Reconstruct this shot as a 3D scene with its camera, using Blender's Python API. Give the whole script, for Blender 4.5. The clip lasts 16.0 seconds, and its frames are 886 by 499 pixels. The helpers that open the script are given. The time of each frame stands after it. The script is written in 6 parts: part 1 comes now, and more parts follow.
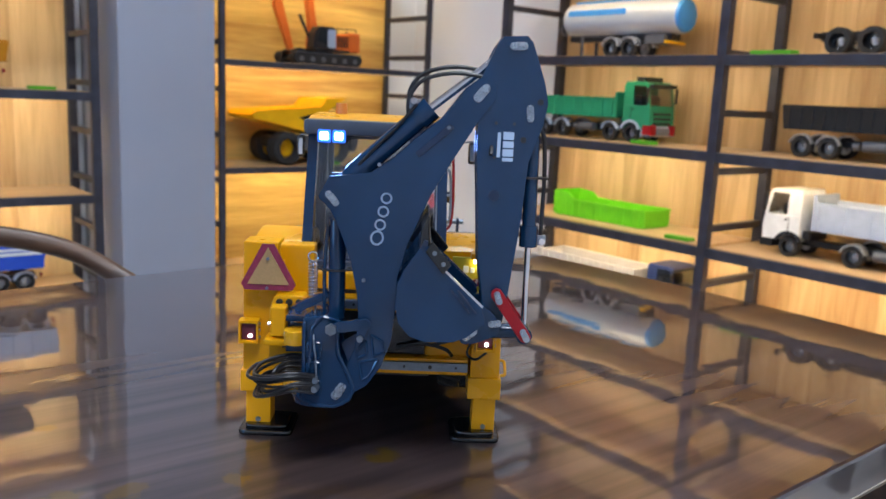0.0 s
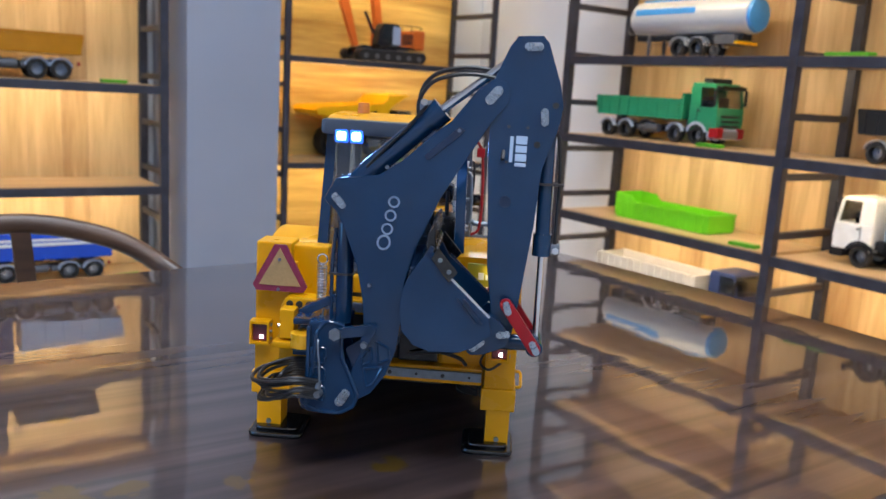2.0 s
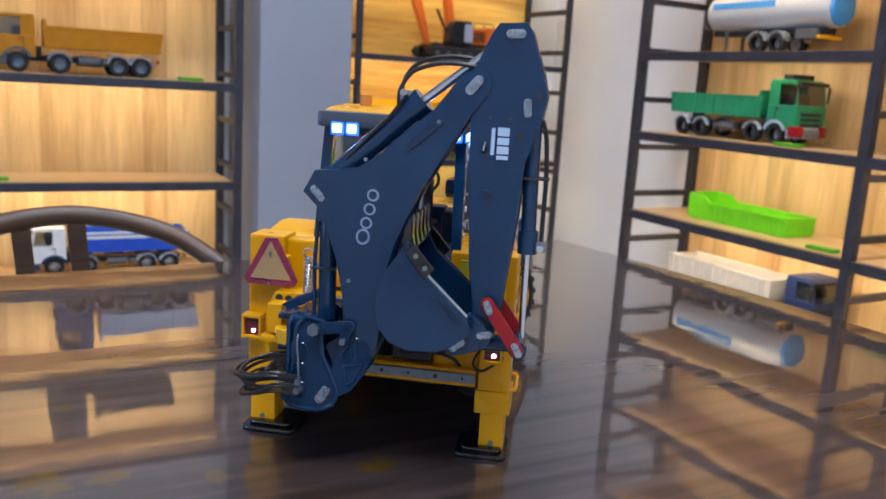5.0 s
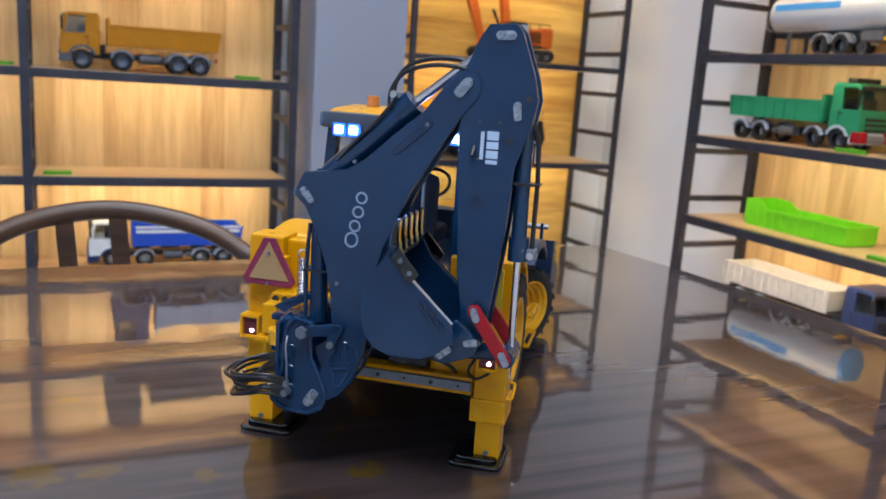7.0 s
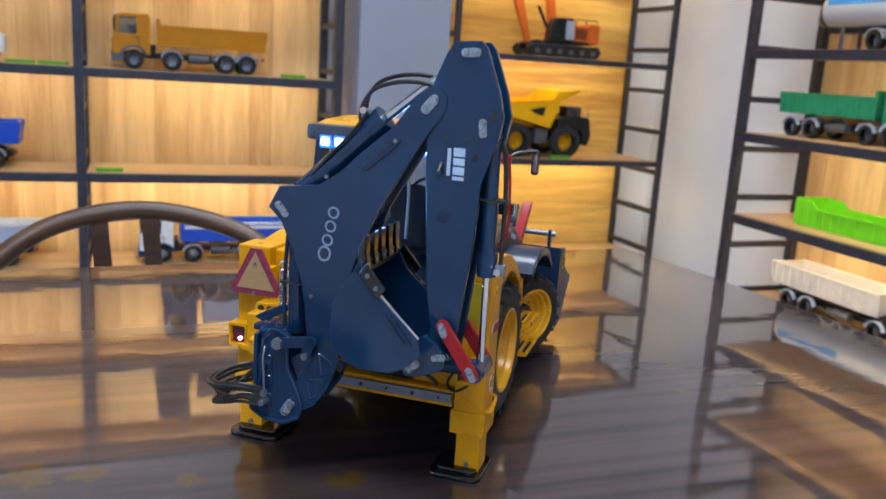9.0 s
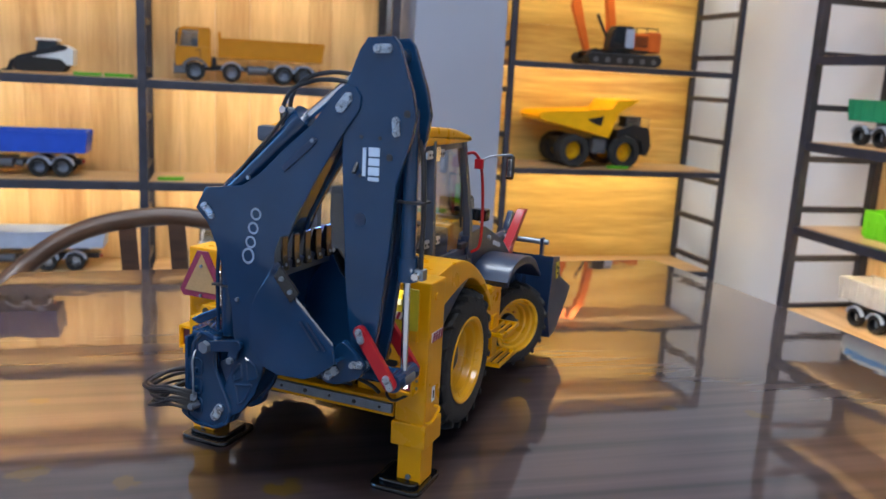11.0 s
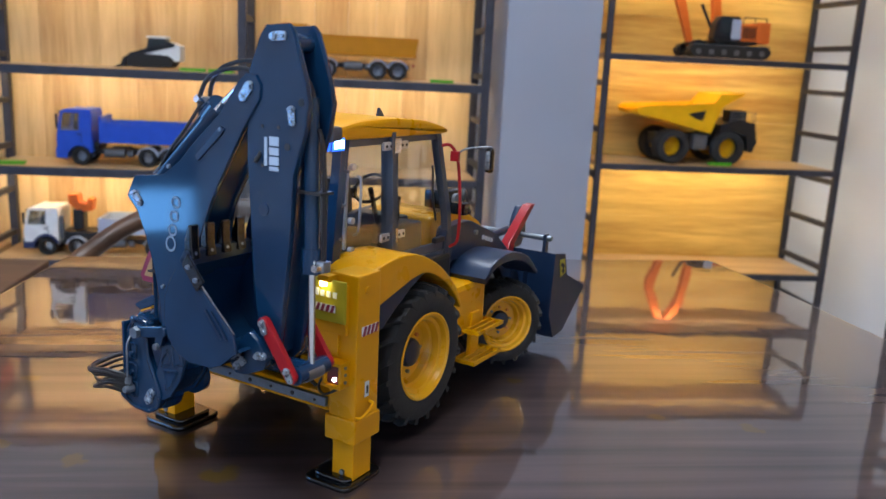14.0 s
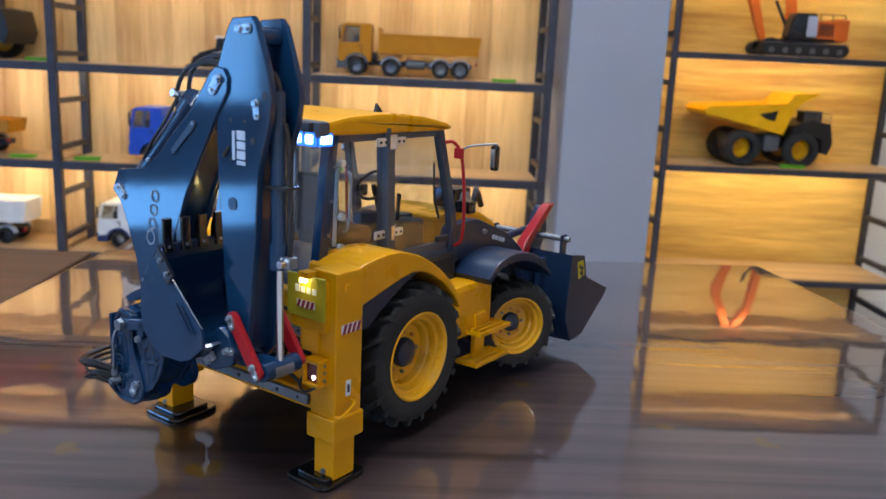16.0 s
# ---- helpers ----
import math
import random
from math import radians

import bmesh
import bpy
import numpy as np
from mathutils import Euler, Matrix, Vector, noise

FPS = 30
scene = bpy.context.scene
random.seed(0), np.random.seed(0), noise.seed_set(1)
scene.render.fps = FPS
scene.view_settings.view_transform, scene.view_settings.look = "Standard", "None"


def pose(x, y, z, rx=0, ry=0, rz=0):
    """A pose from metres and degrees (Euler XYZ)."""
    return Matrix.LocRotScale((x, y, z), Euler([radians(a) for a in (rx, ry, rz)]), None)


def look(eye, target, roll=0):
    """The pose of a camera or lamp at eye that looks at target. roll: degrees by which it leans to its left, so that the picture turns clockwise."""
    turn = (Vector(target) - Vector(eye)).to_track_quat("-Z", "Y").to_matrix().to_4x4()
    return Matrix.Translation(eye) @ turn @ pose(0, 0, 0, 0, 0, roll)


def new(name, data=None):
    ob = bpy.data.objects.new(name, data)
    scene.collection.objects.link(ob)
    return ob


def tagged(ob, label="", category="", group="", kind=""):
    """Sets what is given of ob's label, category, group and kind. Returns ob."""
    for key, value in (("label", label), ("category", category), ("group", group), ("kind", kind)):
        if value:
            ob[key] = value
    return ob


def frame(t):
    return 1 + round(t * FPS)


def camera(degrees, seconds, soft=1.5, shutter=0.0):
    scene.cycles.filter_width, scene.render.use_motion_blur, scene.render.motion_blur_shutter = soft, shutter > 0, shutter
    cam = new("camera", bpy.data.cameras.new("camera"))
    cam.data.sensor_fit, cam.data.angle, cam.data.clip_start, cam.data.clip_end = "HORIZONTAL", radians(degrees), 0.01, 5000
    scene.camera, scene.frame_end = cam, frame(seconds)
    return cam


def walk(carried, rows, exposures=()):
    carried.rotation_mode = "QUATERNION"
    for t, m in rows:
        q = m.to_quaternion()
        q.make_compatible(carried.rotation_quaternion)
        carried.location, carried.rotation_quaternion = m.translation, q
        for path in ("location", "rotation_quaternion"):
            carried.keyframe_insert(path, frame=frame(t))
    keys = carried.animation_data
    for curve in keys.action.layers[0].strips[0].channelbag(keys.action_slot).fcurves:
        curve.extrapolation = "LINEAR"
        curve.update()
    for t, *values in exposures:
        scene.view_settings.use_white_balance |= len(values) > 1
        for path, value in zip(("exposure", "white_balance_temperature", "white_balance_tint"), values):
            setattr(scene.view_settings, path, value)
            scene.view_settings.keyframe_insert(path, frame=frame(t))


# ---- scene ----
cam = camera(56.2, 16.0)
cam.data.dof.use_dof, cam.data.dof.focus_distance, cam.data.dof.aperture_fstop = True, 0.58, 13.0
PATH = [
    (0, (-0.235, -0.399, 0.994), (1.009, 1.123, 0.629), 2.7),
    (0.5, (-0.221, -0.399, 0.994), (1.001, 1.141, 0.627), 2.9),
    (1, (-0.211, -0.396, 0.994), (0.976, 1.17, 0.622), 2.9),
    (1.5, (-0.203, -0.395, 0.994), (0.952, 1.194, 0.62), 3.1),
    (2, (-0.196, -0.406, 0.998), (0.918, 1.211, 0.619), 3.5),
    (2.5, (-0.188, -0.414, 1.001), (0.896, 1.222, 0.617), 3.7),
    (3, (-0.176, -0.42, 1.0), (0.877, 1.236, 0.613), 3.8),
    (3.5, (-0.159, -0.419, 1.0), (0.859, 1.257, 0.608), 3.8),
    (4, (-0.149, -0.417, 0.998), (0.845, 1.274, 0.605), 3.6),
    (6.5, (-0.109, -0.433, 0.996), (0.74, 1.333, 0.597), 3.7),
    (7, (-0.095, -0.432, 1.0), (0.719, 1.35, 0.598), 3.9),
    (7.5, (-0.083, -0.436, 1.001), (0.701, 1.358, 0.596), 4.1),
    (8, (-0.076, -0.44, 1.007), (0.679, 1.365, 0.593), 4.1),
    (8.5, (-0.066, -0.447, 1.017), (0.656, 1.369, 0.593), 3.8),
    (9, (-0.051, -0.45, 1.015), (0.64, 1.378, 0.592), 3.6),
    (11.5, (0.057, -0.464, 1.012), (0.529, 1.436, 0.607), 3.1),
    (12, (0.075, -0.468, 1.013), (0.505, 1.443, 0.607), 3.0),
    (12.5, (0.092, -0.471, 1.013), (0.477, 1.448, 0.604), 2.8),
    (13, (0.112, -0.475, 1.014), (0.437, 1.454, 0.597), 2.7),
    (13.5, (0.13, -0.47, 1.013), (0.41, 1.464, 0.589), 2.7),
    (14, (0.151, -0.468, 1.014), (0.388, 1.47, 0.582), 2.8),
    (14.5, (0.171, -0.473, 1.017), (0.365, 1.469, 0.579), 2.9),
    (15, (0.188, -0.473, 1.015), (0.334, 1.473, 0.575), 2.9),
    (15.5, (0.198, -0.466, 1.013), (0.301, 1.483, 0.573), 2.8),
    (16, (0.207, -0.46, 1.013), (0.267, 1.49, 0.573), 2.7),
]
walk(cam, [(t, look(eye, target, roll)) for t, eye, target, roll in PATH])

# ---- light ----
world = bpy.data.worlds.new("world")
scene.world = world
world.use_nodes = True
wn = world.node_tree
sky = wn.nodes.new("ShaderNodeTexSky")
sky.sky_type, sky.sun_disc = "NISHITA", False
sky.sun_elevation, sky.sun_rotation = radians(40), radians(200)
wn.links.new(sky.outputs[0], wn.nodes["Background"].inputs[0])
wn.nodes["Background"].inputs[1].default_value = 0.10


def area_lamp(name, m, sx, sy, watts, colour):
    d = bpy.data.lights.new(name, "AREA")
    d.shape, d.size, d.size_y, d.energy, d.color = "RECTANGLE", sx, sy, watts, colour
    ob = new(name, d)
    ob.matrix_world = m
    return ob


WINDOW_LIGHT = (0.14, 0.44, 1.0)
WARM = (1.0, 0.78, 0.48)
AMBER = (1.0, 0.77, 0.40)
COOL = (0.78, 0.87, 1.0)
area_lamp("window_daylight", look((-2.99, 0.06, 1.17), (0, 0.06, 1.17)), 0.62, 0.70, 14, WINDOW_LIGHT)
area_lamp("window_daylight", look((-2.99, 0.06, 0.35), (0, 0.06, 0.35)), 0.62, 0.24, 5, WINDOW_LIGHT)
area_lamp("ceiling_daylight", look((-0.4, -0.9, 2.74), (-0.4, -0.9, 0)), 1.2, 0.6, 50, COOL)
area_lamp("ceiling_daylight", look((0.35, 1.0, 2.74), (0.35, 1.0, 0)), 1.2, 0.6, 42, COOL)

# ---- materials ----


def material(name, colour, rough=0.5, metal=0.0, vary=0.12, scale=40.0, bump=0.0, bump_scale=300.0, coat=0.0, spec=0.5):
    mat = bpy.data.materials.new(name)
    mat.use_nodes = True
    nt = mat.node_tree
    b = nt.nodes["Principled BSDF"]
    b.inputs["Roughness"].default_value = rough
    b.inputs["Metallic"].default_value = metal
    b.inputs["Coat Weight"].default_value = coat
    b.inputs["Coat Roughness"].default_value = 0.08
    b.inputs["Specular IOR Level"].default_value = spec
    co = nt.nodes.new("ShaderNodeTexCoord")
    n1 = nt.nodes.new("ShaderNodeTexNoise")
    n1.inputs["Scale"].default_value, n1.inputs["Detail"].default_value = scale, 5
    nt.links.new(co.outputs["Object"], n1.inputs["Vector"])
    ramp = nt.nodes.new("ShaderNodeValToRGB")
    lo = [c * (1 - vary) for c in colour]
    hi = [min(1, c * (1 + vary)) for c in colour]
    ramp.color_ramp.elements[0].position, ramp.color_ramp.elements[1].position = 0.3, 0.7
    ramp.color_ramp.elements[0].color, ramp.color_ramp.elements[1].color = (*lo, 1), (*hi, 1)
    nt.links.new(n1.outputs["Fac"], ramp.inputs[0])
    nt.links.new(ramp.outputs[0], b.inputs["Base Color"])
    mr = nt.nodes.new("ShaderNodeMapRange")
    mr.inputs["To Min"].default_value, mr.inputs["To Max"].default_value = max(0.02, rough * 0.8), min(1, rough * 1.25)
    nt.links.new(n1.outputs["Fac"], mr.inputs["Value"])
    nt.links.new(mr.outputs[0], b.inputs["Roughness"])
    if bump:
        n2 = nt.nodes.new("ShaderNodeTexNoise")
        n2.inputs["Scale"].default_value, n2.inputs["Detail"].default_value = bump_scale, 3
        nt.links.new(co.outputs["Object"], n2.inputs["Vector"])
        bp = nt.nodes.new("ShaderNodeBump")
        bp.inputs["Strength"].default_value, bp.inputs["Distance"].default_value = bump, 0.002
        nt.links.new(n2.outputs["Fac"], bp.inputs["Height"])
        nt.links.new(bp.outputs[0], b.inputs["Normal"])
    return mat


def wood(name, dark, light, along="z", rough=0.45, grain=1.0, plank=0.0, across="x"):
    """Wood with streaks along one axis; plank: the width of boards of differing tone."""
    mat = bpy.data.materials.new(name)
    mat.use_nodes = True
    nt = mat.node_tree
    b = nt.nodes["Principled BSDF"]
    co = nt.nodes.new("ShaderNodeTexCoord")
    mp = nt.nodes.new("ShaderNodeMapping")
    sc = {"x": (1.2, 14, 14), "y": (14, 1.2, 14), "z": (14, 14, 1.2)}[along]
    mp.inputs["Scale"].default_value = [s * grain for s in sc]
    nt.links.new(co.outputs["Object"], mp.inputs["Vector"])
    n1 = nt.nodes.new("ShaderNodeTexNoise")
    n1.inputs["Scale"].default_value, n1.inputs["Detail"].default_value, n1.inputs["Roughness"].default_value = 1.0, 6, 0.6
    n1.inputs["Distortion"].default_value = 0.6
    nt.links.new(mp.outputs[0], n1.inputs["Vector"])
    mp2 = nt.nodes.new("ShaderNodeMapping")
    mp2.inputs["Scale"].default_value = [s * grain * 6 for s in sc]
    nt.links.new(co.outputs["Object"], mp2.inputs["Vector"])
    n2 = nt.nodes.new("ShaderNodeTexNoise")
    n2.inputs["Scale"].default_value, n2.inputs["Detail"].default_value = 1.0, 3
    nt.links.new(mp2.outputs[0], n2.inputs["Vector"])
    add = nt.nodes.new("ShaderNodeMath")
    add.operation = "MULTIPLY_ADD"
    add.inputs[1].default_value = 0.3
    nt.links.new(n2.outputs["Fac"], add.inputs[0])
    nt.links.new(n1.outputs["Fac"], add.inputs[2])
    src = add.outputs[0]
    if plank:
        info = nt.nodes.new("ShaderNodeObjectInfo")
        ad2 = nt.nodes.new("ShaderNodeMath")
        ad2.operation = "MULTIPLY_ADD"
        ad2.inputs[1].default_value = plank
        nt.links.new(info.outputs["Random"], ad2.inputs[0])
        nt.links.new(src, ad2.inputs[2])
        src = ad2.outputs[0]
    ramp = nt.nodes.new("ShaderNodeValToRGB")
    e = ramp.color_ramp.elements
    e[0].position, e[1].position = 0.45, 0.9 + plank * 0.7
    e[0].color, e[1].color = (*dark, 1), (*light, 1)
    nt.links.new(src, ramp.inputs[0])
    nt.links.new(ramp.outputs[0], b.inputs["Base Color"])
    b.inputs["Roughness"].default_value = rough
    bp = nt.nodes.new("ShaderNodeBump")
    bp.inputs["Strength"].default_value, bp.inputs["Distance"].default_value = 0.15, 0.001
    nt.links.new(n2.outputs["Fac"], bp.inputs["Height"])
    nt.links.new(bp.outputs[0], b.inputs["Normal"])
    return mat


def glow(name, colour, strength):
    mat = bpy.data.materials.new(name)
    mat.use_nodes = True
    b = mat.node_tree.nodes["Principled BSDF"]
    b.inputs["Base Color"].default_value = (*colour, 1)
    b.inputs["Emission Color"].default_value = (*colour, 1)
    b.inputs["Emission Strength"].default_value = strength
    return mat


def glass(name, tint, rough=0.02):
    """Thin clear glazing: mostly see-through, with a mirror-like sheen."""
    mat = bpy.data.materials.new(name)
    mat.use_nodes = True
    nt = mat.node_tree
    nt.nodes.remove(nt.nodes["Principled BSDF"])
    tr = nt.nodes.new("ShaderNodeBsdfTransparent")
    tr.inputs[0].default_value = (*tint, 1)
    gl = nt.nodes.new("ShaderNodeBsdfGlossy")
    gl.inputs["Roughness"].default_value = rough
    lw = nt.nodes.new("ShaderNodeLayerWeight")
    lw.inputs[0].default_value = 0.5
    pw = nt.nodes.new("ShaderNodeMath")
    pw.operation, pw.inputs[1].default_value = "POWER", 3.5
    nt.links.new(lw.outputs["Facing"], pw.inputs[0])
    fr = nt.nodes.new("ShaderNodeMapRange")
    fr.inputs["To Min"].default_value, fr.inputs["To Max"].default_value = 0.05, 0.8
    nt.links.new(pw.outputs[0], fr.inputs["Value"])
    mix = nt.nodes.new("ShaderNodeMixShader")
    nt.links.new(fr.outputs[0], mix.inputs[0])
    nt.links.new(tr.outputs[0], mix.inputs[1])
    nt.links.new(gl.outputs[0], mix.inputs[2])
    nt.links.new(mix.outputs[0], nt.nodes["Material Output"].inputs[0])
    return mat


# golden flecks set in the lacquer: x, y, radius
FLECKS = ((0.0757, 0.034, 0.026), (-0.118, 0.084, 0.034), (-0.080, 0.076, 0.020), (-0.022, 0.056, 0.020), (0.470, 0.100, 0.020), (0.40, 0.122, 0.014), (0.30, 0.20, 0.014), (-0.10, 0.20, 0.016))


def table_wood():
    """Dark walnut under thick gloss lacquer: long streaks, blotches and a slightly wavy surface."""
    mat = bpy.data.materials.new("lacquered_walnut")
    mat.use_nodes = True
    nt = mat.node_tree
    b = nt.nodes["Principled BSDF"]
    co = nt.nodes.new("ShaderNodeTexCoord")
    mp = nt.nodes.new("ShaderNodeMapping")
    mp.inputs["Rotation"].default_value = (0, 0, radians(14))
    mp.inputs["Scale"].default_value = (2.2, 55, 20)
    nt.links.new(co.outputs["Object"], mp.inputs["Vector"])
    n1 = nt.nodes.new("ShaderNodeTexNoise")
    n1.inputs["Scale"].default_value, n1.inputs["Detail"].default_value, n1.inputs["Distortion"].default_value = 1.0, 8, 0.8
    nt.links.new(mp.outputs[0], n1.inputs["Vector"])
    r1 = nt.nodes.new("ShaderNodeValToRGB")
    r1.color_ramp.elements[0].position, r1.color_ramp.elements[1].position = 0.32, 0.72
    r1.color_ramp.elements[0].color, r1.color_ramp.elements[1].color = (0.024, 0.016, 0.016, 1), (0.088, 0.058, 0.055, 1)
    nt.links.new(n1.outputs["Fac"], r1.inputs[0])
    n3 = nt.nodes.new("ShaderNodeTexNoise")
    n3.inputs["Scale"].default_value, n3.inputs["Detail"].default_value = 75.0, 4
    nt.links.new(co.outputs["Object"], n3.inputs["Vector"])
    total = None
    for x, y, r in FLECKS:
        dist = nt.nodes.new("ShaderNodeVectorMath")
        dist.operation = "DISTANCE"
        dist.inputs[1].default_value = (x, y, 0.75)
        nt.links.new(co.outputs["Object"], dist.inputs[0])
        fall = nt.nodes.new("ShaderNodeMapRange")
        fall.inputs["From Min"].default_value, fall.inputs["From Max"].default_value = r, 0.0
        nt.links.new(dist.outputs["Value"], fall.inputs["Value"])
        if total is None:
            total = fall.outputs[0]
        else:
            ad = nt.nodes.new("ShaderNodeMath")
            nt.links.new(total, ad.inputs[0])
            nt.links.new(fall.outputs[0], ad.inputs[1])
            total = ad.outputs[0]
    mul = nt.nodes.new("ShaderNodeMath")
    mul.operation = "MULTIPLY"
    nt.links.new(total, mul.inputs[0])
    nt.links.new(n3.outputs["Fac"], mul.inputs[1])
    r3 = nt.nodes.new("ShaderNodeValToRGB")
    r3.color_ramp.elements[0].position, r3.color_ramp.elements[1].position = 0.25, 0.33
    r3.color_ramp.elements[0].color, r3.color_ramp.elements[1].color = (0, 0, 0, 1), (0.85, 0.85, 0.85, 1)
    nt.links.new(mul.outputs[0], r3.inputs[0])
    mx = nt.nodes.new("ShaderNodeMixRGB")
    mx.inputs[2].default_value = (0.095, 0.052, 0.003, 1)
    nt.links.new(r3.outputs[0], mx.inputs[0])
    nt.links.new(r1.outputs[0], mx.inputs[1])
    nt.links.new(mx.outputs[0], b.inputs["Base Color"])
    b.inputs["Roughness"].default_value = 0.30
    b.inputs["Specular IOR Level"].default_value = 0.3
    nb = nt.nodes.new("ShaderNodeTexNoise")
    nb.inputs["Scale"].default_value, nb.inputs["Detail"].default_value = 13.0, 2.0
    nt.links.new(co.outputs["Object"], nb.inputs["Vector"])
    bp = nt.nodes.new("ShaderNodeBump")
    bp.inputs["Strength"].default_value, bp.inputs["Distance"].default_value = 0.045, 0.005
    fine = nt.nodes.new("ShaderNodeTexNoise")
    fine.inputs["Scale"].default_value, fine.inputs["Detail"].default_value = 60.0, 1
    nt.links.new(co.outputs["Object"], fine.inputs["Vector"])
    sm = nt.nodes.new("ShaderNodeMath")
    sm.operation, sm.inputs[1].default_value = "MULTIPLY_ADD", 0.05
    nt.links.new(fine.outputs["Fac"], sm.inputs[0])
    nt.links.new(nb.outputs["Fac"], sm.inputs[2])
    nt.links.new(sm.outputs[0], bp.inputs["Height"])
    lacquer = nt.nodes.new("ShaderNodeBsdfGlossy")
    lacquer.inputs["Roughness"].default_value = 0.028
    nt.links.new(bp.outputs[0], lacquer.inputs["Normal"])
    lw = nt.nodes.new("ShaderNodeLayerWeight")
    lw.inputs[0].default_value = 0.5
    pw = nt.nodes.new("ShaderNodeMath")
    pw.operation, pw.inputs[1].default_value = "POWER", 4.0
    nt.links.new(lw.outputs["Facing"], pw.inputs[0])
    ma = nt.nodes.new("ShaderNodeMath")
    ma.operation, ma.use_clamp = "MULTIPLY_ADD", True
    ma.inputs[1].default_value, ma.inputs[2].default_value = 1.6, 0.04
    nt.links.new(pw.outputs[0], ma.inputs[0])
    mix = nt.nodes.new("ShaderNodeMixShader")
    nt.links.new(ma.outputs[0], mix.inputs[0])
    nt.links.new(b.outputs[0], mix.inputs[1])
    nt.links.new(lacquer.outputs[0], mix.inputs[2])
    nt.links.new(mix.outputs[0], nt.nodes["Material Output"].inputs[0])
    return mat


M_TABLE = table_wood()
M_PANEL_V = wood("birch_panel", (0.38, 0.220, 0.085), (0.75, 0.555, 0.29), "z", 0.4, 1.0, 0.30)
M_PANEL_H = wood("birch_panel_level", (0.34, 0.17, 0.03), (0.82, 0.58, 0.18), "x", 0.4, 1.0, 0.15)
M_PANEL_R = wood("birch_panel_side", (0.38, 0.220, 0.085), (0.75, 0.555, 0.29), "z", 0.4, 1.0, 0.30)
M_BOARD = wood("birch_shelf_board", (0.40, 0.24, 0.11), (0.66, 0.47, 0.26), "x", 0.35)
M_STEEL = material("black_steel", (0.034, 0.036, 0.052), 0.42, 0.2, 0.25, 20, 0.1, 600)
M_WALL = material("wall_paint", (0.80, 0.82, 0.86), 0.8, 0, 0.03, 3, 0.05, 120)
M_PILLAR = material("pillar_paint", (0.27, 0.295, 0.37), 0.75, 0, 0.04, 3, 0.05, 120)
M_CEIL = material("ceiling_paint", (0.62, 0.61, 0.62), 0.9, 0, 0.05, 2)
M_FLOOR = material("grey_floor_tile", (0.60, 0.59, 0.585), 0.35, 0, 0.1, 3)
M_CHAIR = wood("dark_chair_wood", (0.025, 0.012, 0.008), (0.13, 0.065, 0.035), "x", 0.42)
M_YEL = material("yellow_enamel", (0.68, 0.305, 0.001), 0.28, 0, 0.06, 30, 0, 900, 0.12, 0.28)
M_YEL2 = material("yellow_rim_enamel", (0.72, 0.35, 0.008), 0.28, 0, 0.05, 60, 0, 900, 0.3)
M_BLU = material("blue_grey_enamel", (0.005, 0.028, 0.074), 0.075, 0, 0.16, 25, 0.03, 28, 0.20, 0.45)
M_BLU2 = material("dark_blue_grey_enamel", (0.008, 0.021, 0.054), 0.32, 0, 0.12, 30, 0, 700, 0.15, 0.4)
M_DARK = material("black_plastic", (0.012, 0.012, 0.014), 0.5, 0, 0.2, 60, 0.1, 900)
M_RUB = material("tyre_rubber", (0.013, 0.013, 0.014), 0.75, 0, 0.25, 60, 0.3, 900)
M_BLACKGLOSS = material("black_gloss", (0.006, 0.006, 0.007), 0.18, 0, 0.2, 40, 0, 1, 0.6)
M_CHROME = material("polished_steel", (0.72, 0.73, 0.75), 0.16, 1.0, 0.06, 50)
M_ZINC = material("zinc_steel", (0.22, 0.25, 0.29), 0.42, 0.85, 0.12, 200, 0.1, 1500)
M_SATIN = material("satin_steel", (0.60, 0.60, 0.60), 0.42, 0.6, 0.05, 200)
M_PIN = material("dark_plated_pin", (0.36, 0.41, 0.47), 0.27, 0.85, 0.15, 300, 0.1, 1500)
M_RED = material("red_enamel", (0.30, 0.006, 0.012), 0.33, 0, 0.08, 40, 0, 1, 0.15, 0.3)
M_MAROON = material("maroon_reflective_film", (0.22, 0.02, 0.055), 0.4, 0, 0.15, 300)
M_SAND = material("amber_reflective_film", (0.38, 0.235, 0.10), 0.4, 0, 0.08, 500, 0.1, 2000)
M_WHITE = material("white_print", (0.72, 0.74, 0.78), 0.5, 0, 0.05, 100)
M_DECAL = material("pale_blue_print", (0.38, 0.48, 0.62), 0.5, 0, 0.08, 100)
M_LIME = material("olive_yellow_plate", (0.42, 0.36, 0.02), 0.4, 0, 0.06, 50)
M_CABGLASS = glass("smoked_model_glass", (0.72, 0.75, 0.77))
M_POST = material("grey_blue_cab_frame", (0.050, 0.062, 0.088), 0.35, 0, 0.1, 60, 0, 1, 0.2)
M_GLASS = glass("clear_glazing", (0.90, 0.93, 0.95))
M_GLOWB = glow("blue_white_led", (0.24, 0.46, 1.0), 14.0)
# emission colour standing in for the blue halo around the work lamps
M_LAMPHALO = glow("blue_lamp_halo", (0.03, 0.16, 1.0), 1.6)
M_GLOWW = glow("white_led", (1.0, 0.88, 0.92), 14.0)
M_GLOWY = glow("yellow_white_led", (1.0, 0.85, 0.35), 16.0)
M_STRIP = glow("warm_led_strip", (1.0, 0.72, 0.38), 0.45)
M_AMBER = material("amber_plastic", (0.55, 0.20, 0.04), 0.3, 0, 0.05, 50)
M_HOSE = material("black_hose", (0.010, 0.010, 0.012), 0.35, 0, 0.2, 200, 0.1, 1500)
